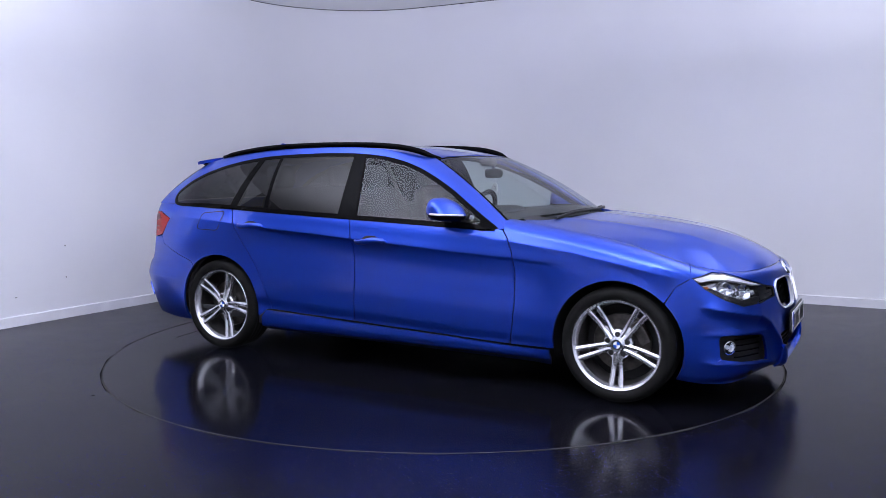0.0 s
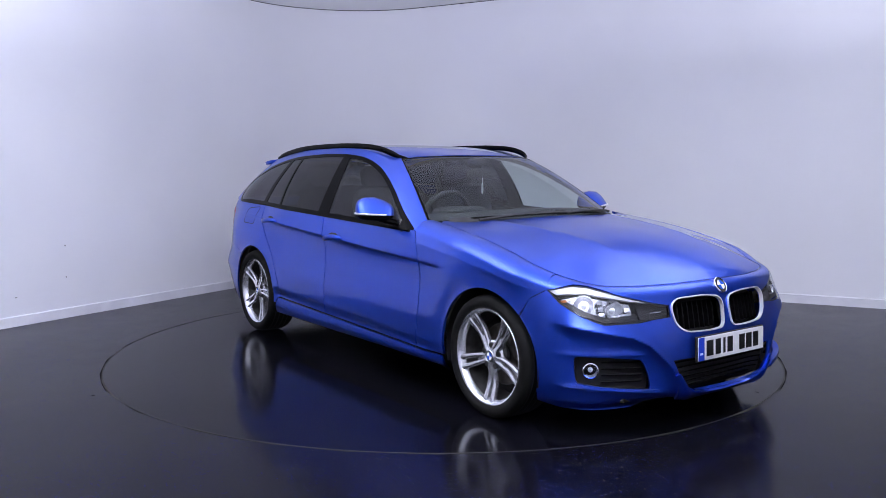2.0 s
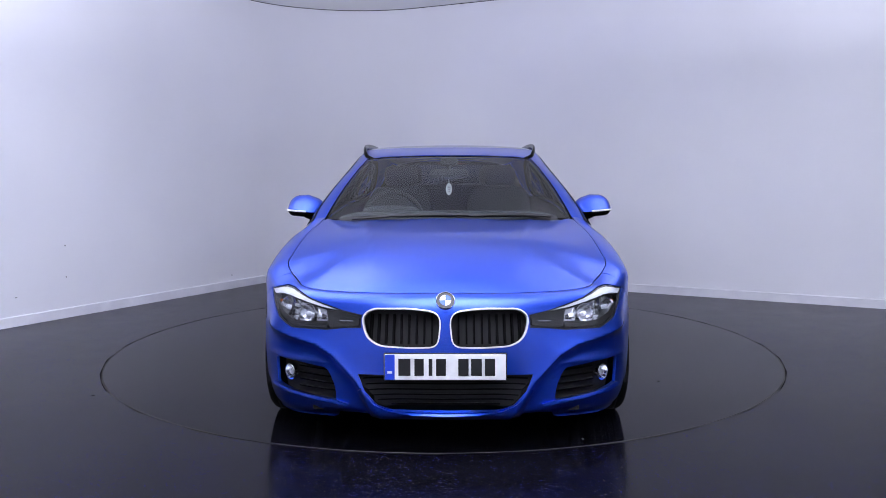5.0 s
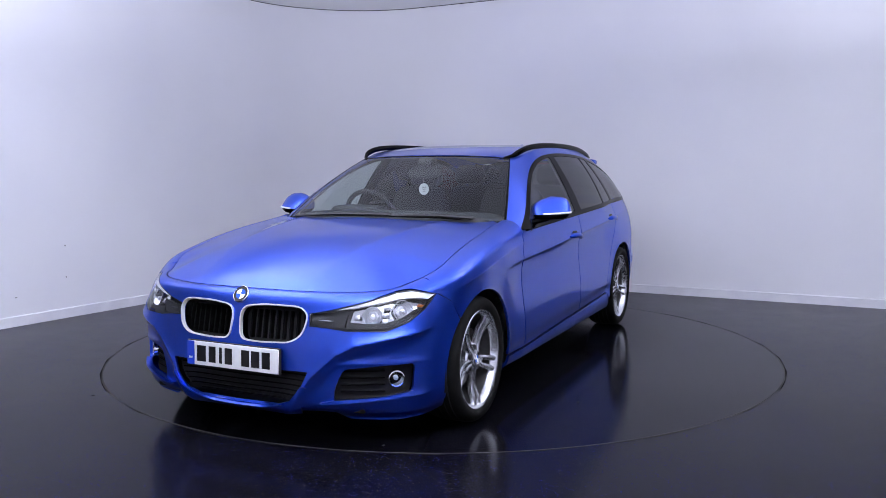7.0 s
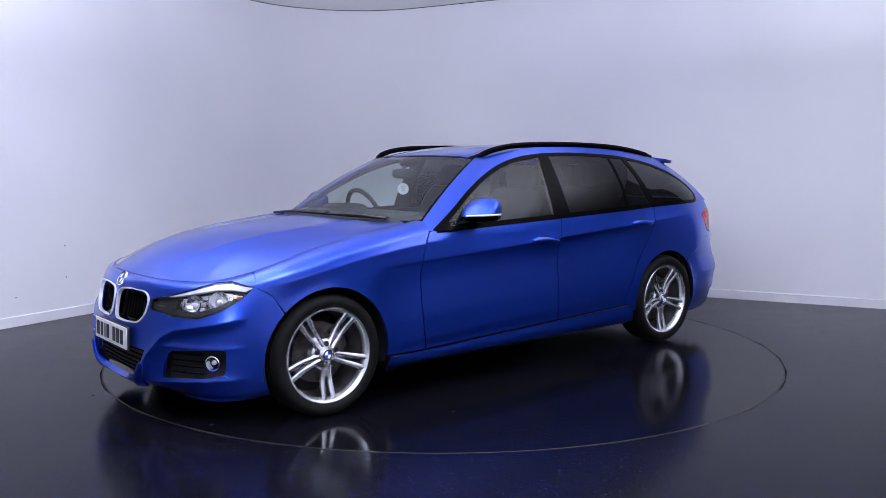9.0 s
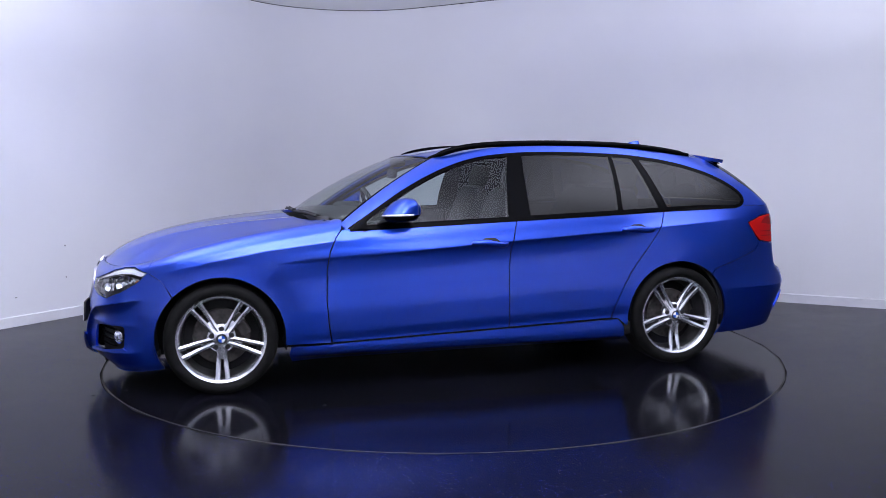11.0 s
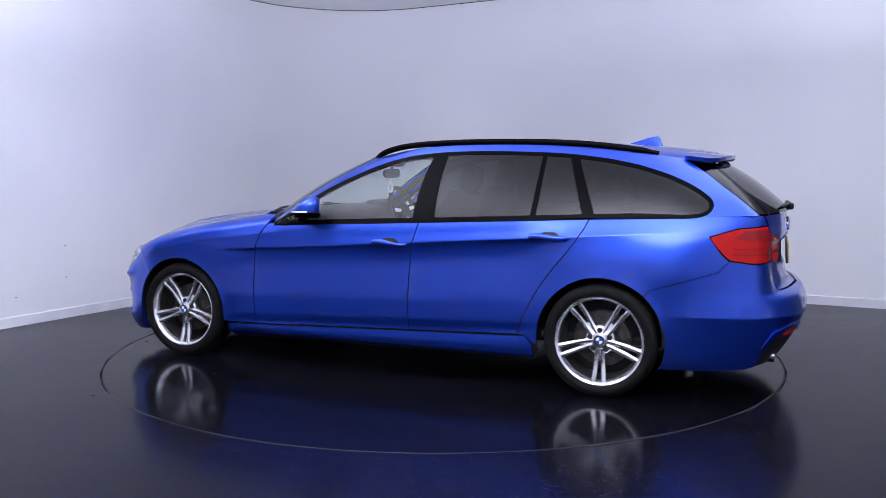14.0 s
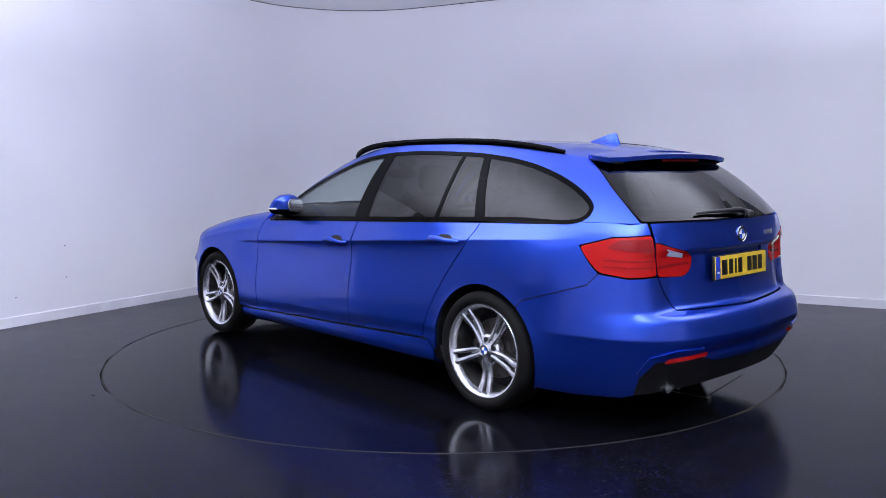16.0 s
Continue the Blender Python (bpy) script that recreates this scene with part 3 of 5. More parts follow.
def panel(name, poly, fn, material, parent, label="", step=0.03, holes=(), depth=0.014, push=0.0, mirror=False, gap=0.0013, edge=True, lines=()):
    """A curved sheet over a flat outline, with turned-in edges all round and round its holes."""
    poly = [tuple(q) for q in poly]
    if gap:
        poly = shrink(poly, gap)
        holes = [shrink(list(h), -gap) for h in holes]
    loops = [resample(poly, step)] + [resample(list(h), step) for h in holes]
    arr = np.array(loops[0])
    lo, hi = arr.min(0), arr.max(0)
    xs, ys = np.arange(lo[0] + step / 2, hi[0], step), np.arange(lo[1] + step / 2, hi[1], step)
    gx, gy = np.meshgrid(xs, ys)
    pts = np.stack([gx.ravel(), gy.ravel()], 1)
    keep = inside_many(loops[0], pts)
    for h in loops[1:]:
        keep &= ~inside_many(h, pts)
    pts = pts[keep]
    bd = np.array([q for l in loops for q in l])
    if lines:
        extra = np.concatenate([np.array(resample(list(l), step * 0.8)[:-1]) for l in lines])
        extra = extra[inside_many(loops[0], extra)]
        extra = extra[np.min(((extra[:, None, :] - bd[None]) ** 2).sum(-1), 1) > (0.25 * step) ** 2]
        pts = pts[np.min(np.abs(pts[:, None, 1] - extra[None, :, 1]) + 9 * (np.abs(pts[:, None, 0] - extra[None, :, 0]) > step), 1) > 0.35 * step]
        pts = np.concatenate([pts, extra])
    if len(pts):
        d2 = np.min(((pts[:, None, :] - bd[None]) ** 2).sum(-1), 1)
        pts = pts[d2 > (0.25 * step) ** 2]
    allp = [Vector(q) for q in bd] + [Vector(q) for q in pts]
    edges, k0 = [], 0
    for l in loops:
        edges += [(k0 + k, k0 + (k + 1) % len(l)) for k in range(len(l))]
        k0 += len(l)
    cv, _, cf, *_ = geo.delaunay_2d_cdt(allp, edges, [], 0, 1e-6)
    V = np.array([(v.x, v.y) for v in cv])
    tri = np.array([f for f in cf if len(f) == 3])
    cen = V[tri].mean(1)
    ok = inside_many(loops[0], cen)
    for h in loops[1:]:
        ok &= ~inside_many(h, cen)
    tri = tri[ok]

    def surf(Q):
        P = fn(Q[:, 0], Q[:, 1])
        e = 2e-3
        n = np.cross(fn(Q[:, 0] + e, Q[:, 1]) - fn(Q[:, 0] - e, Q[:, 1]), fn(Q[:, 0], Q[:, 1] + e) - fn(Q[:, 0], Q[:, 1] - e))
        n /= np.maximum(np.linalg.norm(n, axis=1, keepdims=True), 1e-12)
        ref = P - np.array([P[:, 0].mean() * 0.0, 0, 0.55])
        ref[:, 0] *= 0.45
        sgn = np.sign((n * ref).sum(1, keepdims=True))
        return P, n * np.where(sgn == 0, 1, sgn)

    P, nn = surf(V)
    P = P + nn * push
    verts, norms, faces = [P], [nn], []
    a, b, c = P[tri[:, 0]], P[tri[:, 1]], P[tri[:, 2]]
    bad = (np.cross(b - a, c - a) * nn[tri].mean(1)).sum(1) < 0
    tri[bad] = tri[bad][:, ::-1]
    faces += tri.tolist()
    base = len(P)
    if edge:
        for l in loops:
            L, ln = surf(np.array(l))
            L = L + ln * push
            cm = np.array(l).mean(0)
            m = len(l)
            dirn = np.roll(L, -1, 0) - np.roll(L, 1, 0)
            en = np.cross(dirn, ln)
            en /= np.maximum(np.linalg.norm(en, axis=1, keepdims=True), 1e-9)
            want = 1 if l is loops[0] else -1
            if (en * (L - L.mean(0))).sum() * want < 0:
                en = -en
            verts += [L, L - ln * depth]
            norms += [en, en]
            turn = (np.cross(dirn, -ln) * en).sum() < 0
            for k in range(m):
                q = (base + k, base + (k + 1) % m, base + m + (k + 1) % m, base + m + k)
                faces.append(q[::-1] if turn else q)
            base += 2 * m
    V3, N3 = np.concatenate(verts), np.concatenate(norms)
    if mirror:
        V3, N3 = V3 * (1, -1, 1), N3 * (1, -1, 1)
        faces = [f[::-1] for f in faces]
    me_ob = mesh_object(name, V3, faces, material, parent, label, normals=N3)
    return me_ob


def arch(x0, a0, a1, r=ARCH_R, n=14):
    return [(x0 + r * math.cos(radians(a0 + (a1 - a0) * k / n)), HUB_Z + r * math.sin(radians(a0 + (a1 - a0) * k / n))) for k in range(n + 1)]


def curve_pts(fn, a, b, n):
    return [(a + (b - a) * k / n, float(fn(np.array(a + (b - a) * k / n)))) for k in range(n + 1)]


def sill_z(u):
    return 0.290 - 0.033 * u


# -- outlines in (u, height) of the left side --
LAMP = [(1.785, 0.691), (1.90, 0.707), (1.985, 0.703), (2.08, 0.686), (2.20, 0.655), (2.30, 0.630), (2.385, 0.615), (2.385, 0.562), (2.30, 0.556), (2.23, 0.545), (2.06, 0.543), (1.95, 0.580), (1.85, 0.634)]
KIDNEY = rounded([(2.392, 0.608), (2.43, 0.641), (2.60, 0.644), (2.712, 0.633), (2.737, 0.600), (2.725, 0.489), (2.62, 0.484), (2.47, 0.490), (2.415, 0.525)], 0.035, 5)
FOG = rounded([(1.925, 0.395), (1.935, 0.272), (2.06, 0.252), (2.28, 0.232), (2.27, 0.30), (2.235, 0.375), (2.08, 0.39)], 0.025)
LOWGRILLE_H = [(2.385, 0.362), (2.415, 0.295), (2.47, 0.228), (2.54, 0.202), (2.64, 0.195), (UF, 0.193)]
LOWGRILLE = LOWGRILLE_H + [(2 * UF - u, z) for u, z in LOWGRILLE_H[-2::-1]]


def mirrored_u(poly):
    return [(2 * UF - u, z) for u, z in poly]


def mirrored_tail(poly):
    return [(2 * UR - u, z) for u, z in poly]


bump_half = (arch(WHEEL_X, -27, 44, n=8) + [(1.705, 0.645), (1.775, 0.685)] + [(u, z - 0.001) for u, z in curve_pts(crown_z, 1.779, UF, 24)])
low_edge = [(1.72, 0.152), (1.85, 0.137), (2.0, 0.132), (2.22, 0.131), (2.245, 0.140), (2.275, 0.170), (2.34, 0.176), (2.44, 0.172), (2.55, 0.168), (UF, 0.166)]
bumper_outline = bump_half + mirrored_u(bump_half)[-2::-1] + mirrored_u(low_edge)[:-1] + low_edge[::-1]
front_bumper = panel("front_bumper", bumper_outline, lower, PAINT, car, "blue sport front bumper with wide intakes", 0.0095,
                     holes=[LAMP, mirrored_u(LAMP), KIDNEY, mirrored_u(KIDNEY), FOG, mirrored_u(FOG), LOWGRILLE])

hood_outline = [(float(p[0]), float(p[1])) for p in hood_e[::2]]
hood_outline[0] = (0.80, hood_outline[0][1] - 0.03)
hood_outline = [q for q in hood_outline if q[0] >= 0.80]
cowl = [(0.86, 0.66), (0.95, 0.50), (0.985, 0.30), (0.995, 0.0)]
hood_poly = hood_outline + [(x, -y) for x, y in hood_outline[-2::-1]] + [(x, -y) for x, y in cowl] + cowl[-2::-1]
bonnet_lid = panel("bonnet", hood_poly, bonnet, PAINT, car, "long blue bonnet with two ridges", 0.03)

fender_poly = (arch(WHEEL_X, 45, 188, n=20) + [(1.035, 0.262), (0.80, sill_z(0.80)), (0.815, 0.38), (0.823, 0.50), (0.818, 0.68), (0.80, 0.78), (0.765, 0.86), (0.73, 0.905), (0.715, 0.94)]
               + curve_pts(crown_z, 0.74, 1.775, 50) + [(1.78, 0.69), (1.71, 0.648)])
fdoor_poly = [(0.795, sill_z(0.79)), (0.811, 0.38), (0.819, 0.50), (0.814, 0.68), (0.796, 0.78), (0.760, 0.86), (0.725, 0.903)] + curve_pts(belt_z, 0.70, -0.328, 12) + [
    (-0.305, 0.86), (-0.285, 0.78), (-0.272, 0.66), (-0.268, 0.55), (-0.268, sill_z(-0.268))]
rdoor_poly = [(-0.272, sill_z(-0.27)), (-0.272, 0.55), (-0.276, 0.66), (-0.289, 0.78), (-0.309, 0.86)] + curve_pts(belt_z, -0.332, -1.335, 12) + [
    (-1.300, 0.91), (-1.260, 0.845), (-1.190, 0.755), (-1.125, 0.675), (-1.065, 0.590), (-1.015, 0.500), (-0.970, 0.405), (-0.940, sill_z(-0.94))]
quarter_poly = ([(-0.944, sill_z(-0.944)), (-0.974, 0.405), (-1.019, 0.500), (-1.069, 0.590), (-1.129, 0.675), (-1.194, 0.755), (-1.264, 0.845), (-1.304, 0.91)] + curve_pts(belt_z, -1.339, -2.30, 16)
                + [(-2.325, 0.946), (-2.12, 0.935), (-1.965, 0.893), (-2.03, 0.80), (-2.065, 0.765), (-2.02, 0.712), (-1.85, 0.662), (-1.665, 0.604)] + arch(-WHEEL_X, 132, -6, n=20) + [(-1.045, 0.268), (-0.99, 0.315)])
TAIL_OUT = rounded([(-1.967, 0.890), (-2.12, 0.932), (-2.33, 0.945), (-2.352, 0.85), (-2.365, 0.756), (-2.20, 0.750), (-2.067, 0.770), (-2.005, 0.835)], 0.02)
TAIL_IN = rounded([(-2.346, 0.915), (-2.44, 0.893), (-2.60, 0.862), (-2.655, 0.835), (-2.640, 0.770), (-2.59, 0.742), (-2.375, 0.748)], 0.022)
PLATE_HOLE = rounded([(UR + 0.30, 0.855), (UR - 0.30, 0.855), (UR - 0.30, 0.70), (UR + 0.30, 0.70)], 0.03)
rb_half = arch(-WHEEL_X, 206, 133, n=9) + [(-1.667, 0.6025), (-1.85, 0.6605), (-2.02, 0.7105), (-2.067, 0.764), (-2.20, 0.746), (-2.372, 0.750), (-2.42, 0.68), (-2.50, 0.592), (UR, 0.580)]
rb_low = [(-1.72, 0.175), (-1.95, 0.175), (-2.18, 0.185), (-2.24, 0.20), (-2.27, 0.30), (-2.34, 0.368), (-2.50, 0.385), (-2.62, 0.372), (-2.70, 0.345), (UR, 0.335)]
rbumper_outline = rb_half + mirrored_tail(rb_half)[-2::-1] + mirrored_tail(rb_low)[:-1] + rb_low[::-1]
rear_bumper = panel("rear_bumper", rbumper_outline, lower, PAINT, car, "blue sport rear bumper", 0.015)
gate_half = [(-2.322, 0.998), (-2.345, 0.93), (-2.376, 0.752), (-2.424, 0.684), (-2.503, 0.5945), (UR, 0.5825)]
gate_top = [(UR, 1.0), (-2.7, 1.0), (-2.45, 1.0)]
gate_outline = gate_half + mirrored_tail(gate_half)[-2::-1] + mirrored_tail(gate_top[::-1])[:-1] + gate_top
tailgate = panel("tailgate", gate_outline, lower, PAINT, car, "blue tailgate with a plate recess", 0.022, holes=[TAIL_IN, mirrored_tail(TAIL_IN), PLATE_HOLE])

# window outlines in the side view
DLO = [(0.700, 0.903), (0.60, 0.965), (0.48, 1.042), (0.358, 1.118), (0.22, 1.190), (0.079, 1.252), (-0.06, 1.298), (-0.20, 1.328), (-0.403, 1.347), (-0.65, 1.352), (-0.90, 1.346), (-1.15, 1.334), (-1.38, 1.306), (-1.56, 1.270),
       (-1.73, 1.217), (-1.86, 1.158), (-1.950, 1.098), (-1.975, 1.060), (-1.965, 1.018), (-1.92, 0.990), (-1.84, 0.982), (-1.60, 0.988)] + [(x, z - 0.004) for x, z in curve_pts(belt_z, -1.34, 0.67, 14)]

DLO = rounded(DLO, 0.05, 2)


def clip_poly(poly, x_of_z_hi=None, x_of_z_lo=None):
    """Keep the part of an outline between two slanting lines, each given as (x at z=0.95, x at z=1.34)."""
    def cut(pl, line, keep_below):
        def side(q):
            return (q[0] - np.interp(q[1], (0.90, 1.36), line)) * (-1 if keep_below else 1)
        out = []
        for a, b in zip(pl, pl[1:] + pl[:1]):
            sa, sb = side(a), side(b)
            if sa >= 0:
                out.append(a)
            if sa * sb < 0:
                t = sa / (sa - sb)
                out.append((a[0] + (b[0] - a[0]) * t, a[1] + (b[1] - a[1]) * t))
        return out
    if x_of_z_hi:
        poly = cut(poly, x_of_z_hi, True)
    if x_of_z_lo:
        poly = cut(poly, x_of_z_lo, False)
    return poly


GLASS_IN = shrink(DLO, 0.021)
WINDOWS = {"front": clip_poly(clip_poly(GLASS_IN, (0.58, 0.58)), None, (-0.270, -0.345)), "rear": clip_poly(GLASS_IN, (-0.420, -0.435), (-0.995, -1.022)),
           "small": clip_poly(GLASS_IN, (-1.030, -1.05), (-1.322, -1.165)), "cargo": clip_poly(GLASS_IN, (-1.395, -1.215), None)}

LEFT_G = (2.25, 9.55)


WING_LINES = [[(u, z + o) for u, z in zip(WING_U, WING_Z)] for o in (-0.014, -0.005, 0.0, 0.005, 0.014)]
CREASE = [[(u, 0.795 - 0.066 * u + o) for u in (1.0, -1.95, -1.951)] for o in (-0.014, -0.005, 0.0, 0.005, 0.013)]


def side_things(mir):
    tag = dict(mirror=mir)
    w = {}
    w["fender"] = panel("front_wing", fender_poly, lower, PAINT, car, lines=CREASE + WING_LINES, step=0.012, **tag)
    w["fdoor"] = panel("front_door", fdoor_poly, lower, PAINT, car, lines=CREASE, step=0.02, **tag)
    w["rdoor"] = panel("rear_door", rdoor_poly, lower, PAINT, car, lines=CREASE, step=0.02, **tag)
    w["quarter"] = panel("rear_quarter", quarter_poly, lower, PAINT, car, lines=CREASE, step=0.018, **tag)
    sill = [(1.028, 0.2505), (-0.99, 0.3145), (-1.035, 0.262), (-1.04, 0.20), (-1.03, 0.165), (1.02, 0.150), (1.04, 0.20)]
    w["sill"] = panel("side_skirt", sill, lower, PAINT, car, "blue side skirt", step=0.02, gap=0.004, **tag)
    return w


LEFT = side_things(False)
RIGHT = side_things(True)

# cabin frame: painted ring over the whole side with the window opening cut out, drawn in (g, v)
def to_gv(poly):
    x, z = np.array([q[0] for q in poly]), np.array([q[1] for q in poly])
    v = np.clip((z - 0.96) / 0.42, 0, 1.0)
    gg, vv = np.meshgrid(np.linspace(2.4, 9.6, 220), np.linspace(-0.1, 1.0, 90), indexing="ij")
    P = cabin(gg, vv)
    g = np.empty_like(x)
    for i in range(len(x)):
        k = np.argmin((P[..., 0] - x[i]) ** 2 + (P[..., 2] - z[i]) ** 2)
        g[i], v[i] = gg.flat[k], vv.flat[k]
    for _ in range(5):
        p, e = cabin(g, v), 1e-3
        pg, pv = (cabin(g + e, v) - p) / e, (cabin(g, v + e) - p) / e
        dx, dz = x - p[:, 0], z - p[:, 2]
        det = pg[:, 0] * pv[:, 2] - pv[:, 0] * pg[:, 2]
        det = np.where(np.abs(det) < 1e-6, 1e-6, det)
        g += np.clip((dx * pv[:, 2] - dz * pv[:, 0]) / det, -0.2, 0.2)
        v += np.clip((pg[:, 0] * dz - pg[:, 2] * dx) / det, -0.1, 0.1)
        g, v = np.clip(g, 2.2, 9.8), np.clip(v, -0.1, 1.0)
    return [(float(a) * GS, float(b)) for a, b in zip(g, v)]


GS = 0.36   # scales g so that both outline axes are of like size


def cab(gs, v):
    return cabin(np.asarray(gs) / GS, v)


DLO_GV = to_gv(DLO)
k0 = max(range(len(DLO)), key=lambda i: DLO[i][0])
kr = max(i for i, q in enumerate(DLO) if q[0] < -1.59 and q[1] < 1.0)
run = DLO_GV[k0:kr + 1]
frame_poly = ([(2.51 * GS, 1.0)] + [(g * GS, 1.0) for g in np.linspace(2.7, 8.55, 28)] + [(9.12 * GS, 0.5), (9.86 * GS, 0.0)] + [(g * GS, 0.0) for g in np.linspace(9.6, 7.6, 9)]
              + run[::-1] + [(2.75 * GS, -0.02), (2.51 * GS, 0.0), (2.51 * GS, 0.5)])
for mir in (False, True):
    panel("side_frame", frame_poly, cab, PAINT, car, "blue painted pillars and roof edge", 0.022, mirror=mir, gap=0.0)
    trim = panel("window_surround", DLO_GV, cab, GLOSSBLACK, car, "gloss black window surround and pillars", 0.02, push=0.003, mirror=mir,
                 holes=[shrink(to_gv(w), -0.002) for w in WINDOWS.values()], gap=0.0)
    for key, w in WINDOWS.items():
        panel("front_side_window" if key == "front" else "rear_side_window" if key != "cargo" else "cargo_window", to_gv(w), cab, GLASS if key == "front" else PRIVACY, car,
              "clear side window" if key == "front" else "dark privacy glass side window", 0.03, push=0.0005, depth=0.004, mirror=mir, gap=0.0).visible_shadow = False

# windscreen, tail window, roof
ws_half = [(0.0, 0.015), (1.0 * GS, 0.015), (2.0 * GS, 0.015), (2.50 * GS, 0.02), (2.50 * GS, 0.5), (2.50 * GS, 0.985), (2.0 * GS, 0.985), (0.0, 0.985)]
ws = [(-g, v) for g, v in ws_half[1:-1]][::-1]
ws_poly = ws_half[:-1] + [(0.0, 0.985)] + ws
panel("windscreen", ws_poly, cab, GLASS, car, "clear raked windscreen", 0.035, depth=0.005, gap=0.002).visible_shadow = False
ws_in = shrink(ws_poly, 0.018)
panel("windscreen_border", ws_poly, cab, GLOSSBLACK, car, "black printed edge of the windscreen", 0.03, holes=[ws_in], push=0.0015, depth=0.003, gap=0.002)
rw_half = [(9.90 * GS, 0.02), (9.16 * GS, 0.5), (8.62 * GS, 0.96), (9.8 * GS, 0.975), (12 * GS, 0.98)]
rw_poly = rw_half + [(24 * GS - g, v) for g, v in rw_half[-2::-1]] + [(13.5 * GS, 0.02), (12 * GS, 0.02), (10.5 * GS, 0.02)]
panel("tail_window", rw_poly, cab, PRIVACY, car, "dark heated tail window", 0.035, depth=0.005, gap=0.002).visible_shadow = False
roof_poly = [(float(p[0]), float(p[1])) for p in roof_t[6::4] if p[0] > -1.90]
rf = [(0.203, 0.0), (0.188, 0.30), (0.138, 0.487)]
roof_half = rf + roof_poly + [(-1.917, 0.40), (-1.932, 0.2), (-1.937, 0.0)]
roof_poly2 = roof_half + [(x, -y) for x, y in roof_half[-2:0:-1]]
panel("roof", roof_poly2, roof, PAINT, car, "blue painted roof", 0.03, gap=0.001)

# dark inner shell, wheel wells and underside
def inner(off):
    def f(u, v):
        P = lower(u, v)
        C = P * (1, 0, 1)
        d = np.stack([np.clip(P[:, 0] - 0, -2.0, 2.0) * 0.35, P[:, 1], P[:, 2] * 0], -1)
        d /= np.maximum(np.linalg.norm(d, axis=1, keepdims=True), 1e-6)
        return P - d * off
    return f


shell_poly = ([(0.75, 0.18), (0.75, 0.88)] + [(u, float(belt_z(u)) - 0.006) for u in np.linspace(0.70, -2.2, 20)] + [(-2.2, 0.30)] + arch(-WHEEL_X, -5, 185, 0.362, 18) + [(-1.03, 0.19)])
for mir in (False, True):
    panel("door_lining", shell_poly, inner(0.05), INNER, car, "dark cabin side lining", 0.05, mirror=mir, gap=0.0)
    for x0 in (WHEEL_X, -WHEEL_X):
        bm = bmesh.new()
        sg = -1 if mir else 1
        rows = []
        for yy in (0.868, 0.55):
            rows.append([bm.verts.new((x0 + 0.362 * math.cos(a), sg * yy, HUB_Z + 0.362 * math.sin(a))) for a in np.linspace(radians(-14), radians(194), 30)])
        for k in range(29):
            bm.faces.new((rows[0][k], rows[0][k + 1], rows[1][k + 1], rows[1][k]))
        bm.faces.new(rows[1])
        part("wheel_arch_liner", bm, GAPM, car, "black wheel arch liner")
part("underbody", box(0.0, 0, 0.20, 3.7, 1.06, 0.06, 0.01), GAPM, car, "dark underbody")
part("underbody", box(0.0, 0, 0.20, 2.0, 1.60, 0.06, 0.01), GAPM, car, "dark floor pan")
part("underbody", box(1.9, 0, 0.19, 0.3, 1.2, 0.04, 0.01), GAPM, car, "dark undertray")
part("underbody", box(-1.98, 0, 0.28, 0.40, 1.2, 0.06, 0.01), GAPM, car, "dark rear undertray")


# ---- fittings on the body ----
def on_body(u, z, mir=False):
    """A place on the lower body, its outward normal and a frame: local x along the body, y outward, z up."""
    a = lambda du, dz: lower(np.array([u + du]), np.array([z + dz]))[0]
    p, e = a(0, 0), 2e-3
    n = np.cross(a(e, 0) - a(-e, 0), a(0, e) - a(0, -e))
    n /= np.linalg.norm(n)
    if n[0] * p[0] * 0.3 + n[1] * p[1] < 0:
        n = -n
    p, n = Vector(p), Vector(n)
    if mir:
        p.y, n.y = -p.y, -n.y
    zx = Vector((0, 0, 1)) - n * n.z
    zx.normalize()
    xx = n.cross(zx)
    m = Matrix((xx, n, zx)).transposed().to_4x4()
    m.translation = p
    return m


def ring_poly(cx, cy, rx, ry, n=28):
    return [(cx + rx * math.cos(2 * math.pi * k / n), cy + ry * math.sin(2 * math.pi * k / n)) for k in range(n)]


def badge(parent, m, r):
    """A plain round badge: chrome ring, blue and white quarters, no lettering."""
    b = part("badge", lathe([(0.001, 0.004), (r * 0.98, 0.004), (r, 0.0), (r, -0.006)], 32, m=m), INK, parent, "round black, blue and white badge")
    part("badge_rim", lathe([(r * 0.9, 0.0045), (r * 0.94, 0.0065), (r * 1.0, 0.0045), (r * 1.01, -0.004)], 32, m=m), CHROME, b, "chrome rim")
    for q in range(4):
        bm = bmesh.new()
        c = bm.verts.new(m @ Vector((0, 0.0055, 0)))
        arc = [bm.verts.new(m @ Vector((0.62 * r * math.cos(a), 0.0055, 0.62 * r * math.sin(a)))) for a in np.linspace(q * math.pi / 2, (q + 1) * math.pi / 2, 8)]
        for s, t in zip(arc, arc[1:]):
            bm.faces.new((c, s, t))
        part("badge_quarter", bm, BADGEBLUE if q % 2 else WHITE, b)
    return b


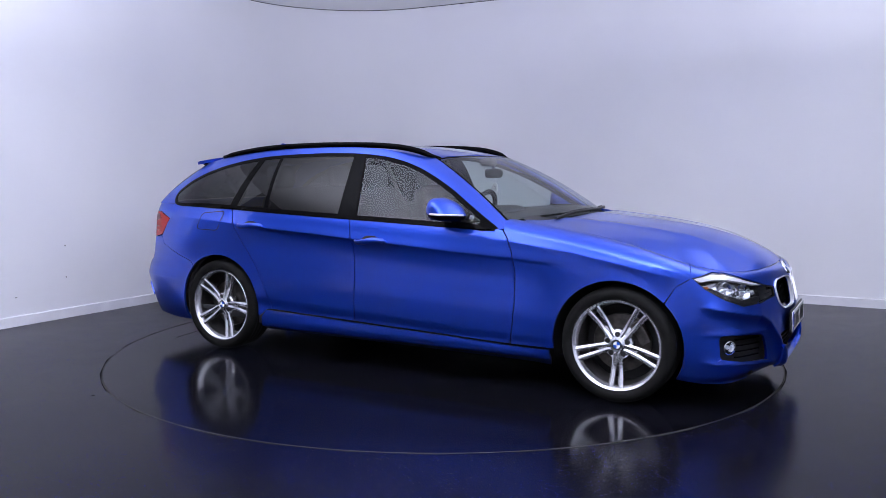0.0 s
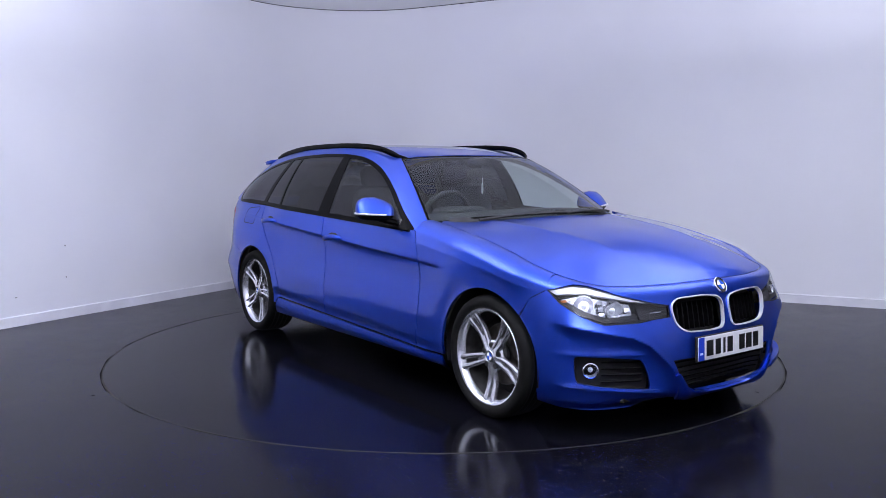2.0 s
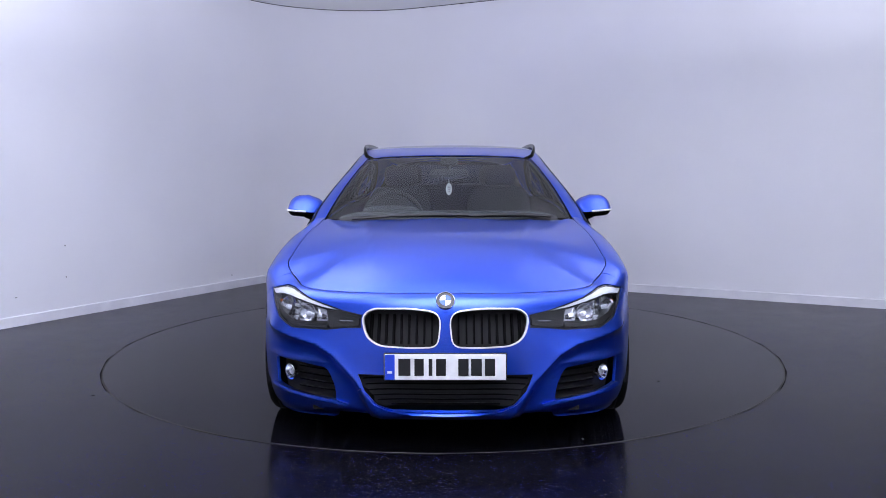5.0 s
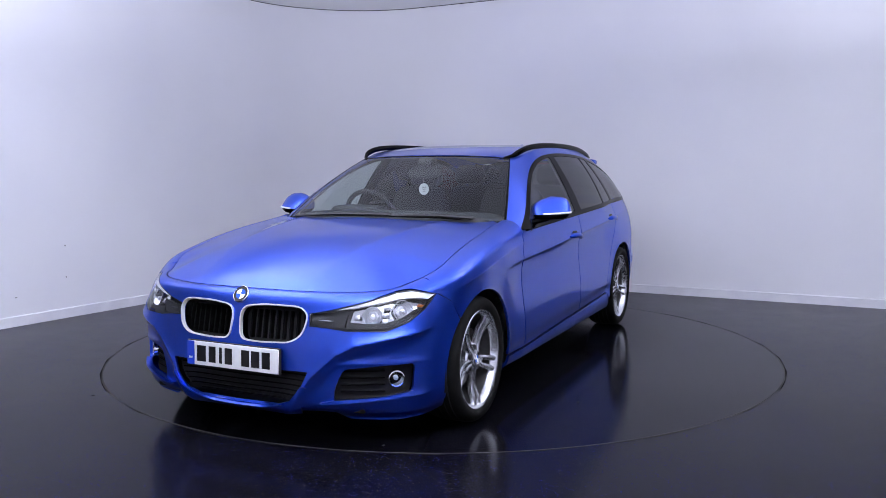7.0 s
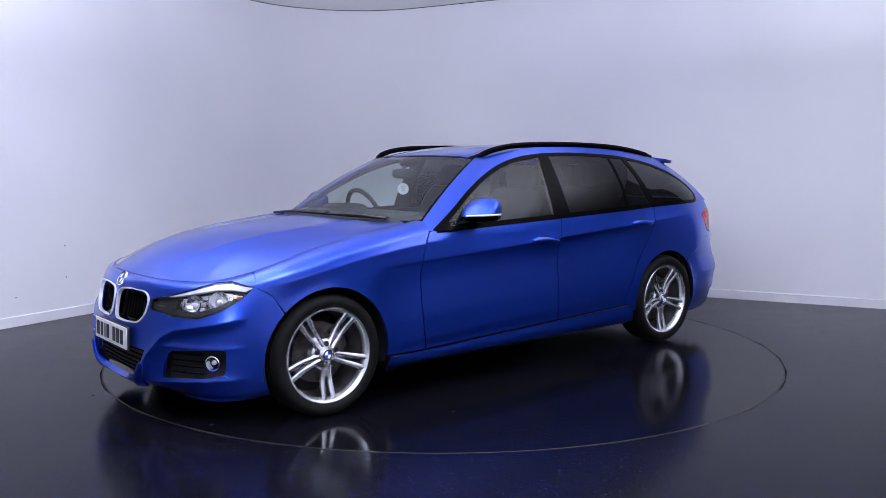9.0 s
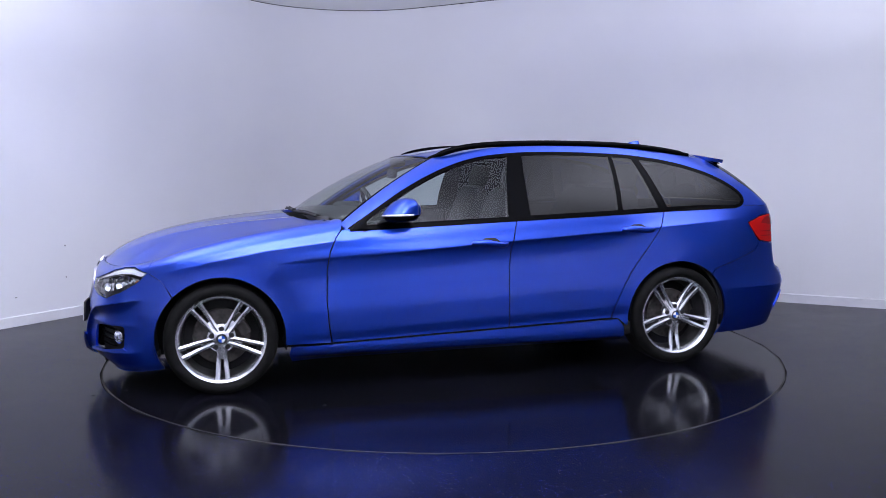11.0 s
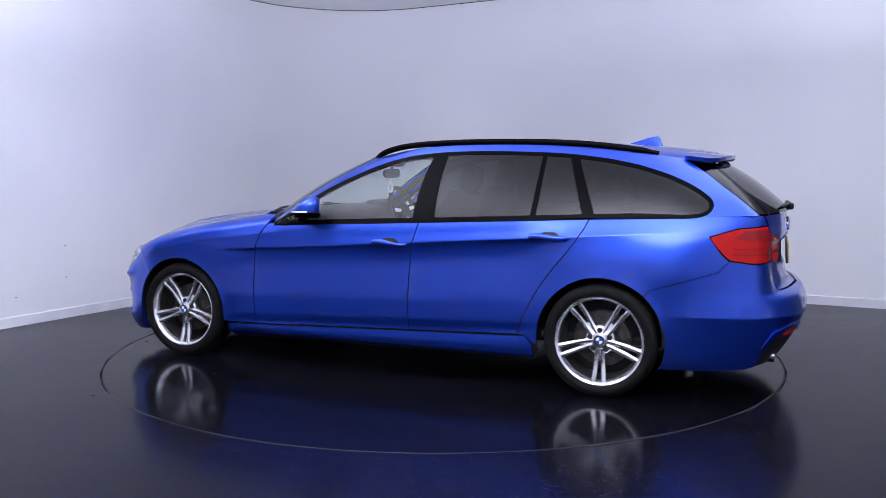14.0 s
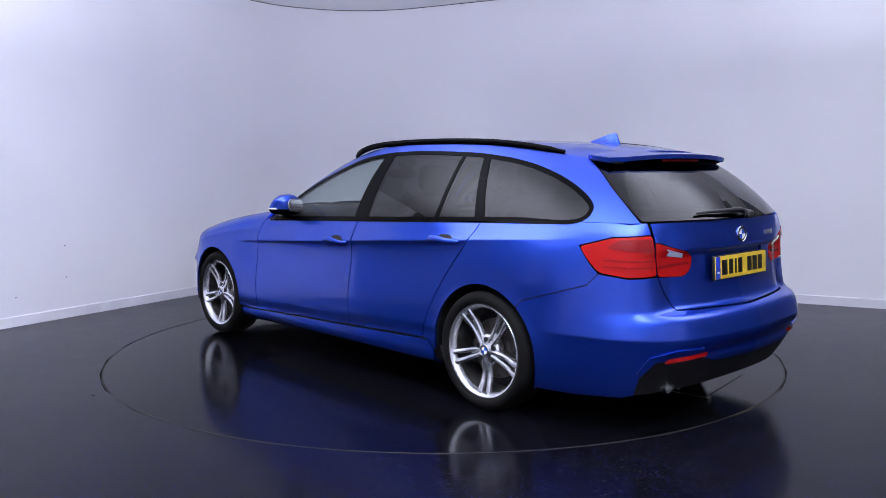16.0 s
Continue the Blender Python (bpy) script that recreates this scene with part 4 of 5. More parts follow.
# -- front face --
def head_lamp(mir):
    L = mirrored_u(LAMP) if mir else LAMP
    side = "headlight"
    hous = panel(side, L, lower, BLACK, car, "clear headlight with chrome reflectors and black housing", 0.022, push=-0.045, depth=0.001, gap=-0.003, edge=False)
    eyebrow = [(1.792, 0.688), (1.90, 0.704), (1.985, 0.700), (2.08, 0.683), (2.20, 0.652), (2.28, 0.632), (2.20, 0.641), (2.08, 0.665), (1.985, 0.680), (1.90, 0.681), (1.83, 0.671)]
    panel("light_guide", mirrored_u(eyebrow) if mir else eyebrow, lower, GUIDE, hous, "white eyebrow light strip", 0.02, push=-0.006, depth=0.02, gap=0.0)
    chrome = [(1.845, 0.655), (1.93, 0.675), (2.02, 0.668), (2.12, 0.650), (2.200, 0.634), (2.215, 0.585), (2.10, 0.578), (1.985, 0.592), (1.90, 0.625)]
    panel("inner_reflector", mirrored_u(chrome) if mir else chrome, lower, BOWL, hous, "bright faceted inner reflector", 0.02, push=-0.040, depth=0.004, gap=0)
    for u, z, r in ((1.965, 0.630, 0.046), (2.115, 0.611, 0.042)):
        m = on_body(u, z, mir) @ pose(0, -0.020, 0)
        bowl = part("reflector", lathe([(0.004, -0.030), (r * 0.4, -0.026), (r * 0.75, -0.014), (r * 0.95, 0.0), (r, 0.004), (r * 1.05, 0.004), (r * 1.07, -0.016)], 32, m=m), BOWL, hous, "bright reflector bowl")
        part("bulb_cap", lathe([(0.001, 0.004), (0.009, 0.001), (0.011, -0.010), (0.011, -0.030)], 14, m=m), SATIN, bowl)
    for k, (u, z) in enumerate(((2.045, 0.640), (2.052, 0.612), (2.058, 0.588), (2.182, 0.605), (1.905, 0.640))):
        m = on_body(u, z, mir) @ pose(0, -0.022, 0)
        part("reflector_facet", box(0, 0, 0, 0.030, 0.012, 0.024, 0.004, m=m @ pose(0, 0, 0, -14 + 9 * k, 0, 12 - 8 * k)), BOWL, hous)
    am = [(1.842, 0.648), (1.872, 0.655), (1.900, 0.628), (1.885, 0.622)]
    panel("side_indicator", mirrored_u(am) if mir else am, lower, AMBER, hous, "amber indicator", 0.02, push=-0.030, depth=0.004, gap=0)
    foot = [(1.862, 0.636), (1.955, 0.588), (2.06, 0.556), (2.225, 0.556), (2.225, 0.582), (2.075, 0.576), (1.975, 0.603), (1.885, 0.642)]
    panel("lower_bezel", mirrored_u(foot) if mir else foot, lower, BLACK, hous, "dark lower bezel", 0.02, push=-0.012, depth=0.03, gap=0)
    grey = [(2.22, 0.618), (2.30, 0.606), (2.372, 0.602), (2.372, 0.572), (2.29, 0.558), (2.235, 0.560)]
    panel("inner_bezel", mirrored_u(grey) if mir else grey, lower, BLACK, hous, step=0.02, push=-0.012, depth=0.02, gap=0)
    st = [(2.285, 0.588), (2.345, 0.591), (2.345, 0.5875), (2.285, 0.5845)]
    panel("trim_strip", mirrored_u(st) if mir else st, lower, CHROME, hous, "thin chrome strip", 0.02, push=-0.008, depth=0.003, gap=0)
    panel("lens", L, lower, LENS, hous, "clear lens", 0.025, push=-0.001, depth=0.01, gap=0.002).visible_shadow = False
    ou = shrink(L, 0.005)
    panel("seal", L, lower, BLACK, hous, "black lamp seal", 0.025, holes=[ou], push=-0.004, depth=0.012, gap=0.001)


def kidney(mir):
    K = mirrored_u(KIDNEY) if mir else KIDNEY
    back = panel("kidney_grille", K, lower, GAPM, car, "black kidney grille with satin chrome frame", 0.03, push=-0.06, depth=0.001, gap=-0.01, edge=False)
    panel("grille_frame", shrink(K, -0.006), lower, SATIN, back, "satin chrome frame", 0.02, holes=[shrink(K, 0.0)], push=0.008, depth=0.018, gap=0.0)
    us = np.linspace(2.42, 2.70, 9)
    for u in us:
        ztop = 0.628
        sl = [(u - 0.004, 0.497), (u + 0.004, 0.497), (u + 0.004, ztop), (u - 0.004, ztop)]
        panel("grille_bar", mirrored_u(sl) if mir else sl, lower, MATTE, back, step=0.03, push=-0.034, depth=0.03, gap=0)


def fog_lamp(mir):
    F = mirrored_u(FOG) if mir else FOG
    back = panel("fog_recess", F, lower, GAPM, car, "black lower intake with round fog lamp", 0.03, push=-0.05, depth=0.001, gap=-0.012, edge=False)
    m = on_body(2.005, 0.325, mir) @ pose(0, -0.026, 0)
    f = part("fog_lamp", lathe([(0.002, -0.03), (0.020, -0.026), (0.029, -0.006), (0.032, 0.004), (0.037, 0.002), (0.039, -0.02)], 28, m=m), CHROME, back, "round chrome fog lamp")
    part("bulb_cap", lathe([(0.001, -0.008), (0.011, -0.012), (0.012, -0.03)], 16, m=m), SATIN, f)
    part("lens", lathe([(0.001, 0.008), (0.021, 0.005), (0.032, 0.001)], 24, m=m), LENS, f)
    for z in (0.27, 0.30, 0.33, 0.36):
        sl = [(2.06, z - 0.003), (2.255, z - 0.006), (2.255, z), (2.06, z + 0.003)]
        panel("intake_slat", mirrored_u(sl) if mir else sl, lower, MATTE, back, step=0.03, push=-0.035, depth=0.012, gap=0)
    lip = [(1.915, 0.262), (2.05, 0.243), (2.20, 0.228), (2.33, 0.216), (2.335, 0.224), (2.28, 0.236), (2.05, 0.256), (1.935, 0.274)]
    panel("bumper_blade", mirrored_u(lip) if mir else lip, lower, PAINT, front_bumper, "painted blade under the intake", 0.012, push=0.013, depth=0.03, gap=0)


for mir in (False, True):
    head_lamp(mir), kidney(mir), fog_lamp(mir)
low = panel("lower_grille", LOWGRILLE, lower, GAPM, car, "black lower intake mesh", 0.03, push=-0.042, depth=0.001, gap=-0.055, edge=False)
for z in np.linspace(0.220, 0.345, 6):
    half = float(np.interp(z, (0.193, 0.228, 0.295, 0.362), (0.10, 0.28, 0.335, 0.365)))
    sl = [(UF - half, z - 0.003), (UF + half, z - 0.003), (UF + half, z + 0.003), (UF - half, z + 0.003)]
    panel("grille_slat", sl, lower, MATTE, low, step=0.04, push=-0.035, depth=0.02, gap=0)
lip_low = [(2.43, 0.172), (2.55, 0.169), (UF, 0.167)]
lip_top = [(UF, 0.188), (2.62, 0.191), (2.51, 0.204), (2.45, 0.236), (2.405, 0.30), (2.39, 0.297), (2.42, 0.222)]
splitter = lip_low + mirrored_u(lip_low)[-2::-1] + mirrored_u(lip_top)[::-1] + lip_top[1:]
panel("bumper_blade", splitter, lower, PAINT, front_bumper, "painted lip round the lower intake", 0.012, push=0.013, depth=0.03, gap=0)
badge(car, on_body(UF - 0.0005, 0.680) @ pose(0, 0.002, 0), 0.041)


def number_plate(name, m, face, label):
    """A flat plate; its characters are plain bars."""
    pl = part(name, box(0, 0, 0, 0.52, 0.006, 0.111, 0.002, m=m, segs=1), face, car, label)
    part("plate_holder", box(0, 0, 0, 0.53, 0.012, 0.119, 0.003, m=m @ pose(0, -0.009, 0)), BLACK, pl)
    part("country_band", box(0, 0, 0, 0.042, 0.0015, 0.109, m=m @ pose(0.238, 0.0034, 0)), EUBLUE, pl, "blue band")
    part("country_mark", box(0, 0, 0, 0.020, 0.001, 0.010, m=m @ pose(0.238, 0.0045, -0.022)), WHITE, pl)
    for k, (x, w) in enumerate(((-0.175, 0.052), (-0.112, 0.040), (-0.063, 0.016), (-0.018, 0.042), (0.078, 0.044), (0.134, 0.046), (0.192, 0.044))):
        part("character_bar", box(0, 0, 0, w, 0.001, 0.074, m=m @ pose(-x, 0.0038, 0)), INK, pl, "plain black bar")
    return pl


number_plate("front_number_plate", pose(2.202, 0, 0.405, 0, 0, -90) @ pose(0, 0, 0, 2), WHITE, "white number plate with plain black bars")

# -- tail --
def tail_lamp(mir):
    f = mirrored_tail if mir else (lambda p: p)
    o = panel("tail_lamp", f(TAIL_OUT), lower, RED, car, "red tail lamp on the quarter", 0.022, push=0.001, depth=0.02, gap=0.002)
    up = rounded([(-2.10, 0.885), (-2.16, 0.922), (-2.325, 0.928), (-2.335, 0.868), (-2.22, 0.868)], 0.012)
    panel("indicator", f(up), lower, DARKRED, o, "smoked indicator window", 0.02, push=0.003, depth=0.004, gap=0)
    for z in (0.79, 0.82):
        band = [(-2.09, z + 0.006), (-2.34, z + 0.002), (-2.34, z + 0.008), (-2.085, z + 0.012)]
        panel("light_band", f(band), lower, DARKRED, o, step=0.02, push=0.002, depth=0.003, gap=0)
    i = panel("tail_lamp_inner", f(TAIL_IN), lower, RED, car, "red tail lamp on the tailgate", 0.022, push=0.001, depth=0.02, gap=0.002)
    rev = [(-2.375, 0.800), (-2.50, 0.806), (-2.625, 0.812), (-2.622, 0.800), (-2.375, 0.786)]
    panel("smoked_band", f(rev), lower, DARKRED, i, "smoked upper band", 0.02, push=0.002, depth=0.003, gap=0)
    w = [(-2.44, 0.878), (-2.57, 0.853), (-2.575, 0.832), (-2.45, 0.846)]
    panel("reversing_light", f(w), lower, SATIN, i, "clear reversing light", 0.02, push=0.003, depth=0.003, gap=0)
    refl = [(-2.39, 0.362), (-2.64, 0.376), (-2.645, 0.396), (-2.40, 0.382)]
    panel("reflector", f(refl), lower, RED, rear_bumper, "slim red reflector", 0.02, push=0.003, depth=0.012, gap=0)
    arm = [(-2.27, 0.30), (-2.335, 0.37), (-2.45, 0.405), (-2.60, 0.41), (-2.60, 0.425), (-2.44, 0.425), (-2.31, 0.395), (-2.25, 0.31)]
    panel("bumper_blade", f(arm), lower, PAINT, rear_bumper, "raised painted edge over the reflector", 0.02, push=0.008, depth=0.02, gap=0)


tail_lamp(False), tail_lamp(True)
panel("plate_recess", PLATE_HOLE, lower, PAINT, tailgate, "painted plate recess", 0.03, push=-0.016, depth=0.001, gap=-0.006, edge=False)
panel("handle_lip", rounded([(UR + 0.30, 0.872), (UR - 0.30, 0.872), (UR - 0.30, 0.852), (UR + 0.30, 0.852)], 0.006), lower, PAINT, tailgate, "painted lip over the plate", 0.02, push=0.004, depth=0.03, gap=0)
xp = float(lower(np.array([UR + 0.001]), np.array([0.765]))[0][0])
number_plate("rear_number_plate", pose(xp - 0.022, 0, 0.768, 0, 0, 90) @ pose(0, 0, 0, 3), YELLOW, "yellow number plate with plain black bars")
badge(car, on_body(UR + 0.0005, 0.922) @ pose(0, 0.002, 0), 0.040)
for k in range(4):
    m = on_body(UR - 0.30 - 0.034 * k, 0.915)
    part("model_mark", box(0, 0, 0, 0.024, 0.003, 0.026, 0.001, m=m), CHROME, tailgate, "chrome bar mark")
diff = [(-2.235, 0.20), (-2.268, 0.297), (-2.34, 0.362), (-2.50, 0.380), (-2.62, 0.367), (-2.70, 0.340), (UR, 0.330), (UR, 0.215), (-2.6, 0.205)]
diffuser_poly = diff[:7] + mirrored_tail(diff[:6])[::-1] + mirrored_tail(diff[8:]) + [diff[7], diff[8]]
panel("diffuser", diffuser_poly, lower, BLACK, rear_bumper, "black lower valance", 0.03, push=-0.012, depth=0.02, gap=-0.004)
for k, yy in enumerate((0.56, 0.47)):
    m = pose(-2.292, yy, 0.236, 0, 0, 90)
    part("tailpipe", lathe([(0.028, -0.22), (0.034, -0.2), (0.036, 0.0), (0.0365, 0.004), (0.033, 0.004), (0.030, -0.06), (0.001, -0.06)], 26, m=m), CHROME, car, "chrome tailpipe")

# roof spoiler with dark underside
def spoiler_top(x, y):
    x, y = np.array(x, float), np.array(y, float)
    e = np.abs(y) / 0.575
    return np.stack([x, y, np.interp(x, (-2.07, -1.83), (1.317, 1.352)) - 0.038 * e ** 2.4], -1)


edge_l = [(-1.80, 0.545), (-1.86, 0.562), (-1.93, 0.555), (-1.980, 0.485), (-2.01, 0.36), (-2.03, 0.18), (-2.035, 0.0)]
sp = edge_l + [(x, -y) for x, y in edge_l[-2::-1]]
spoiler = panel("roof_spoiler", sp, spoiler_top, PAINT, car, "blue roof spoiler", 0.025, depth=0.022, gap=0.0)
bm = bmesh.new()
rows = []
for y in np.linspace(-0.47, 0.47, 21):
    e = abs(y) / 0.56
    xe = float(np.interp(abs(y), (0, 0.18, 0.36, 0.47, 0.53), (-2.027, -2.022, -2.002, -1.977, -1.942)))
    zt = float(spoiler_top(np.array([xe]), np.array([y]))[0][2])
    lift = max(0.0, (abs(y) - 0.36) / 0.11)
    zg = float(cabin(np.array([12 - 2.3 * abs(y) / 0.5]), np.array([0.93]))[0][2])
    xg = float(cabin(np.array([12 - 2.3 * abs(y) / 0.5]), np.array([0.93]))[0][0])
    rows.append([bm.verts.new(p) for p in ((xe + 0.025, y, zt - 0.021), (xe + 0.04, y, zt - 0.034 + 0.012 * lift), (xg - 0.006, y, zg + (zt - 0.024 - zg) * lift * 0.8), (xg + 0.03, y, zt - 0.012))])
for a, b in zip(rows, rows[1:]):
    for k in range(4):
        bm.faces.new((a[k], a[(k + 1) % 4], b[(k + 1) % 4], b[k]))
part("underside", bm, GLOSSBLACK, spoiler, "black underside")
part("brake_light", box(-1.992, 0, 1.290, 0.012, 0.34, 0.012, 0.003), DARKRED, spoiler, "dark red high brake light")

# shark fin aerial
bm = bmesh.new()
rows = []
for x, h, w in ((-1.400, 0.001, 0.004), (-1.44, 0.016, 0.018), (-1.49, 0.034, 0.027), (-1.54, 0.052, 0.031), (-1.572, 0.060, 0.030), (-1.586, 0.058, 0.028), (-1.597, 0.03, 0.026), (-1.61, 0.001, 0.020)):
    zr = float(roof(np.array([x]), np.array([0.0]))[0][2]) - 0.004
    rows.append([bm.verts.new((x, w * s * (1 - 0.86 * t ** 0.7), zr + (h + 0.003) * t)) for s, t in ((1, 0), (1, 0.3), (1, 0.65), (1, 1), (-1, 1), (-1, 0.65), (-1, 0.3), (-1, 0))])
for a, b in zip(rows, rows[1:]):
    for k in range(7):
        bm.faces.new((a[k], a[k + 1], b[k + 1], b[k]))
bm.faces.new(rows[0]), bm.faces.new(rows[-1])
part("roof_aerial", bm, PAINT, car, "blue shark fin aerial")

# -- roof rails, mirrors, handles --
rail_z = spline((0.14, 0.06, -0.056, -0.2, -0.37, -0.888, -1.232, -1.5, -1.66), (1.312, 1.349, 1.383, 1.402, 1.411, 1.413, 1.398, 1.367, 1.340))
for sg in (1, -1):
    xs = np.linspace(0.13, -1.66, 46)
    pts = []
    for x in xs:
        yt = float(np.interp(x, roof_t[::-1, 0], roof_t[::-1, 1]))
        pts.append((x, sg * (yt - 0.005), float(rail_z(x))))
    pts = [(x, y, z - 0.008) for x, y, z in pts]
    part("roof_rail", tube(pts, 0.011, 10, flat=1.7, radii=[0.011 if 1 < i < 44 else 0.008 for i in range(46)]), GLOSSBLACK, car, "gloss black roof rail")


def superball(sx, sy, sz, power, m, zlo=-1.0, zhi=1.0, n=18):
    """A rounded block, cut between two heights."""
    bm = bmesh.new()
    f = lambda c: math.copysign(abs(c) ** power, c)
    rows = []
    for i in range(n + 1):
        zz = zlo + (zhi - zlo) * i / n
        lat = math.asin(max(-1, min(1, math.copysign(abs(zz) ** (1 / power), zz))))
        c = f(math.cos(lat))
        rows.append([bm.verts.new(m @ Vector((sx * c * f(math.cos(a)), sy * c * f(math.sin(a)), sz * zz))) for a in (2 * math.pi * k / 28 for k in range(28))])
    for a, b in zip(rows, rows[1:]):
        for k in range(28):
            bm.faces.new((a[k], a[(k + 1) % 28], b[(k + 1) % 28], b[k]))
    if zlo > -0.99:
        bm.faces.new(rows[0])
    if zhi < 0.99:
        bm.faces.new(rows[-1])
    return bm


def rake(bm, m, lean, taper):
    """Lean the front of a mirror back towards its top, and make its inner end lower than the outer."""
    inv = m.inverted()
    for v in bm.verts:
        q = inv @ v.co
        up = q.z + 0.02
        q.x -= lean * up * (0.5 + q.x / 0.17)
        q.z = -0.022 + (q.z + 0.022) * (1 - taper * max(0.0, q.y if m.translation.y < 0 else -q.y) / 0.1)
        v.co = m @ q
    return bm


def door_mirror(sg, door):
    m = pose(0.400, sg * 0.914, 1.005, 0, 0, sg * 22) @ pose(0, 0, 0, sg * 3)
    cap = part("door_mirror", rake(superball(0.088, 0.114, 0.078, 0.70, m, -0.28, 1.0), m, 0.70, 0.22), PAINT, door, "blue door mirror with black base")
    part("mirror_base", superball(0.087, 0.110, 0.062, 0.66, m @ pose(-0.002, 0, -0.003), -0.85, -0.33, 8), GLOSSBLACK, cap, "black mirror base")
    bm = bmesh.new()
    pts = []
    for k in range(15):
        a = radians(-20 + 115 * k / 14) if sg > 0 else radians(20 - 115 * k / 14)
        f = lambda c: math.copysign(abs(c) ** 0.70, c)
        pts.append(m @ Vector((0.0885 * f(math.cos(a)), 0.1135 * f(math.sin(a)), -0.020)))
    part("indicator_strip", tube(pts, 0.0060, 6, bm), WHITE, cap, "clear indicator strip")
    arm = [(0.56, sg * 0.785, 0.925), (0.50, sg * 0.83, 0.935), (0.43, sg * 0.90, 0.955)]
    part("mirror_arm", tube(arm, 0.026, 8, flat=0.7), GLOSSBLACK, cap)
    part("mirror_glass", superball(0.004, 0.085, 0.046, 0.7, m @ pose(-0.086, 0, 0.004)), CHROME, cap, "mirror glass")


def door_handle(door, u0, u1, z, mir):
    uc = (u0 + u1) / 2
    w = abs(u1 - u0)
    cup = rounded([(uc - 0.085, z - 0.022), (uc - 0.04, z - 0.036), (uc + 0.04, z - 0.036), (uc + 0.085, z - 0.022), (uc + 0.07, z + 0.02), (uc + 0.04, z + 0.034), (uc - 0.04, z + 0.034), (uc - 0.07, z + 0.02)], 0.02)
    h = panel("door_handle", cup, lower, PAINT, door, "body-coloured pull handle over a cup with painted shade", 0.02, push=0.0012, depth=0.004, gap=0, mirror=mir)
    # a dark sheet laid on the cup paints the shade above the pull
    dark = rounded([(uc - 0.070, z - 0.006), (uc + 0.070, z - 0.006), (uc + 0.052, z + 0.020), (uc + 0.03, z + 0.031), (uc - 0.03, z + 0.031), (uc - 0.052, z + 0.020)], 0.014)
    panel("cup", dark, lower, GAPM, h, "raised dark patch painting the shade behind the handle", 0.02, push=0.0035, depth=0.004, gap=0, mirror=mir)
    bm = bmesh.new()
    rows = []
    for k in range(17):
        t = k / 16
        u = u0 + (u1 - u0) * t
        m = on_body(u, z, mir)
        lift = 0.006 + 0.026 * math.sin(math.pi * t) ** 0.5
        hh = 0.014 + 0.004 * math.sin(math.pi * t) ** 0.5
        if t in (0, 1):
            hh, lift = 0.006, 0.003
        rows.append([bm.verts.new(m @ Vector((0, lift + 0.011 * math.cos(a), hh * math.sin(a)))) for a in (2 * math.pi * j / 12 for j in range(12))])
    for a, b in zip(rows, rows[1:]):
        for j in range(12):
            bm.faces.new((a[j], a[(j + 1) % 12], b[(j + 1) % 12], b[j]))
    bm.faces.new(rows[0]), bm.faces.new(rows[-1])
    part("pull", bm, PAINT, h)
    part("lock_cap", lathe([(0.001, 0.004), (0.008, 0.003), (0.009, 0.0)], 14, m=on_body(u1 + 0.012, z, mir) @ pose(0, 0.012, 0)), CHROME, h)


for side, sg, mir in ((LEFT, 1, False), (RIGHT, -1, True)):
    door_mirror(sg, car)
    door_handle(side["fdoor"], -0.035, -0.262, 0.808, mir)
    door_handle(side["rdoor"], -1.005, -1.232, 0.868, mir)
    # chrome-free black strip along the belt
    b = [(u, float(belt_z(u)) - 0.001) for u in np.linspace(0.68, -1.84, 30)]
    panel("belt_strip", b + [(u, z - 0.012) for u, z in b[::-1]], lower, GLOSSBLACK, car, "black waist strip under the windows", 0.03, push=0.004, depth=0.01, gap=0, mirror=mir)
flap = rounded([(-1.39, 0.962), (-1.60, 0.945), (-1.625, 0.83), (-1.42, 0.825)], 0.03)
panel("fuel_flap_gap", flap, lower, GAPM, RIGHT["quarter"], "thin dark gap round the fuel flap", 0.03, holes=[shrink(flap, 0.005)], push=0.0012, depth=0.002, gap=0, mirror=True)

# cowl and wipers
def cowl_fn(x, y):
    x, y = np.array(x, float), np.array(y, float)
    return np.stack([x, y, 0.952 - 0.03 * (np.abs(y) / 0.7) ** 2 - 0.10 * np.maximum(0, 0.9 - x - 0.25 * (np.abs(y) / 0.7) ** 2)], -1)


cw = [(1.02, 0.0), (1.0, 0.30), (0.965, 0.50), (0.87, 0.68), (0.73, 0.74), (0.73, 0.55), (0.82, 0.3), (0.84, 0.0)]
panel("scuttle", cw + [(x, -y) for x, y in cw[-2:0:-1]], cowl_fn, MATTE, car, "black plastic scuttle under the windscreen", 0.04, gap=0)
for pts in ([(0.93, -0.55, 0.962), (0.945, -0.30, 0.982), (0.955, 0.0, 0.987), (0.94, 0.12, 0.985)], [(0.93, 0.05, 0.975), (0.935, 0.25, 0.985), (0.90, 0.42, 0.985), (0.84, 0.60, 0.970)]):
    wp = part("wiper", tube(pts, 0.008, 6), BLACK, car, "black windscreen wiper")
    part("wiper_blade", tube([(x - 0.018, y, z + 0.004) for x, y, z in pts[1:]], 0.006, 6), GAPM, wp)
rw = [cabin(np.array([g]), np.array([v]))[0] for g, v in ((12.0, 0.03), (11.8, 0.10), (11.2, 0.10), (10.7, 0.08))]
rwp = part("rear_wiper", tube([(p[0] - 0.022, p[1] - 0.05, p[2] + 0.01) for p in rw], 0.010, 8, radii=[0.018, 0.014, 0.009, 0.006]), BLACK, car, "black rear wiper")
part("wiper_pivot", superball(0.022, 0.03, 0.022, 0.7, pose(rw[0][0] - 0.02, -0.05, rw[0][2] + 0.01)), BLACK, rwp)


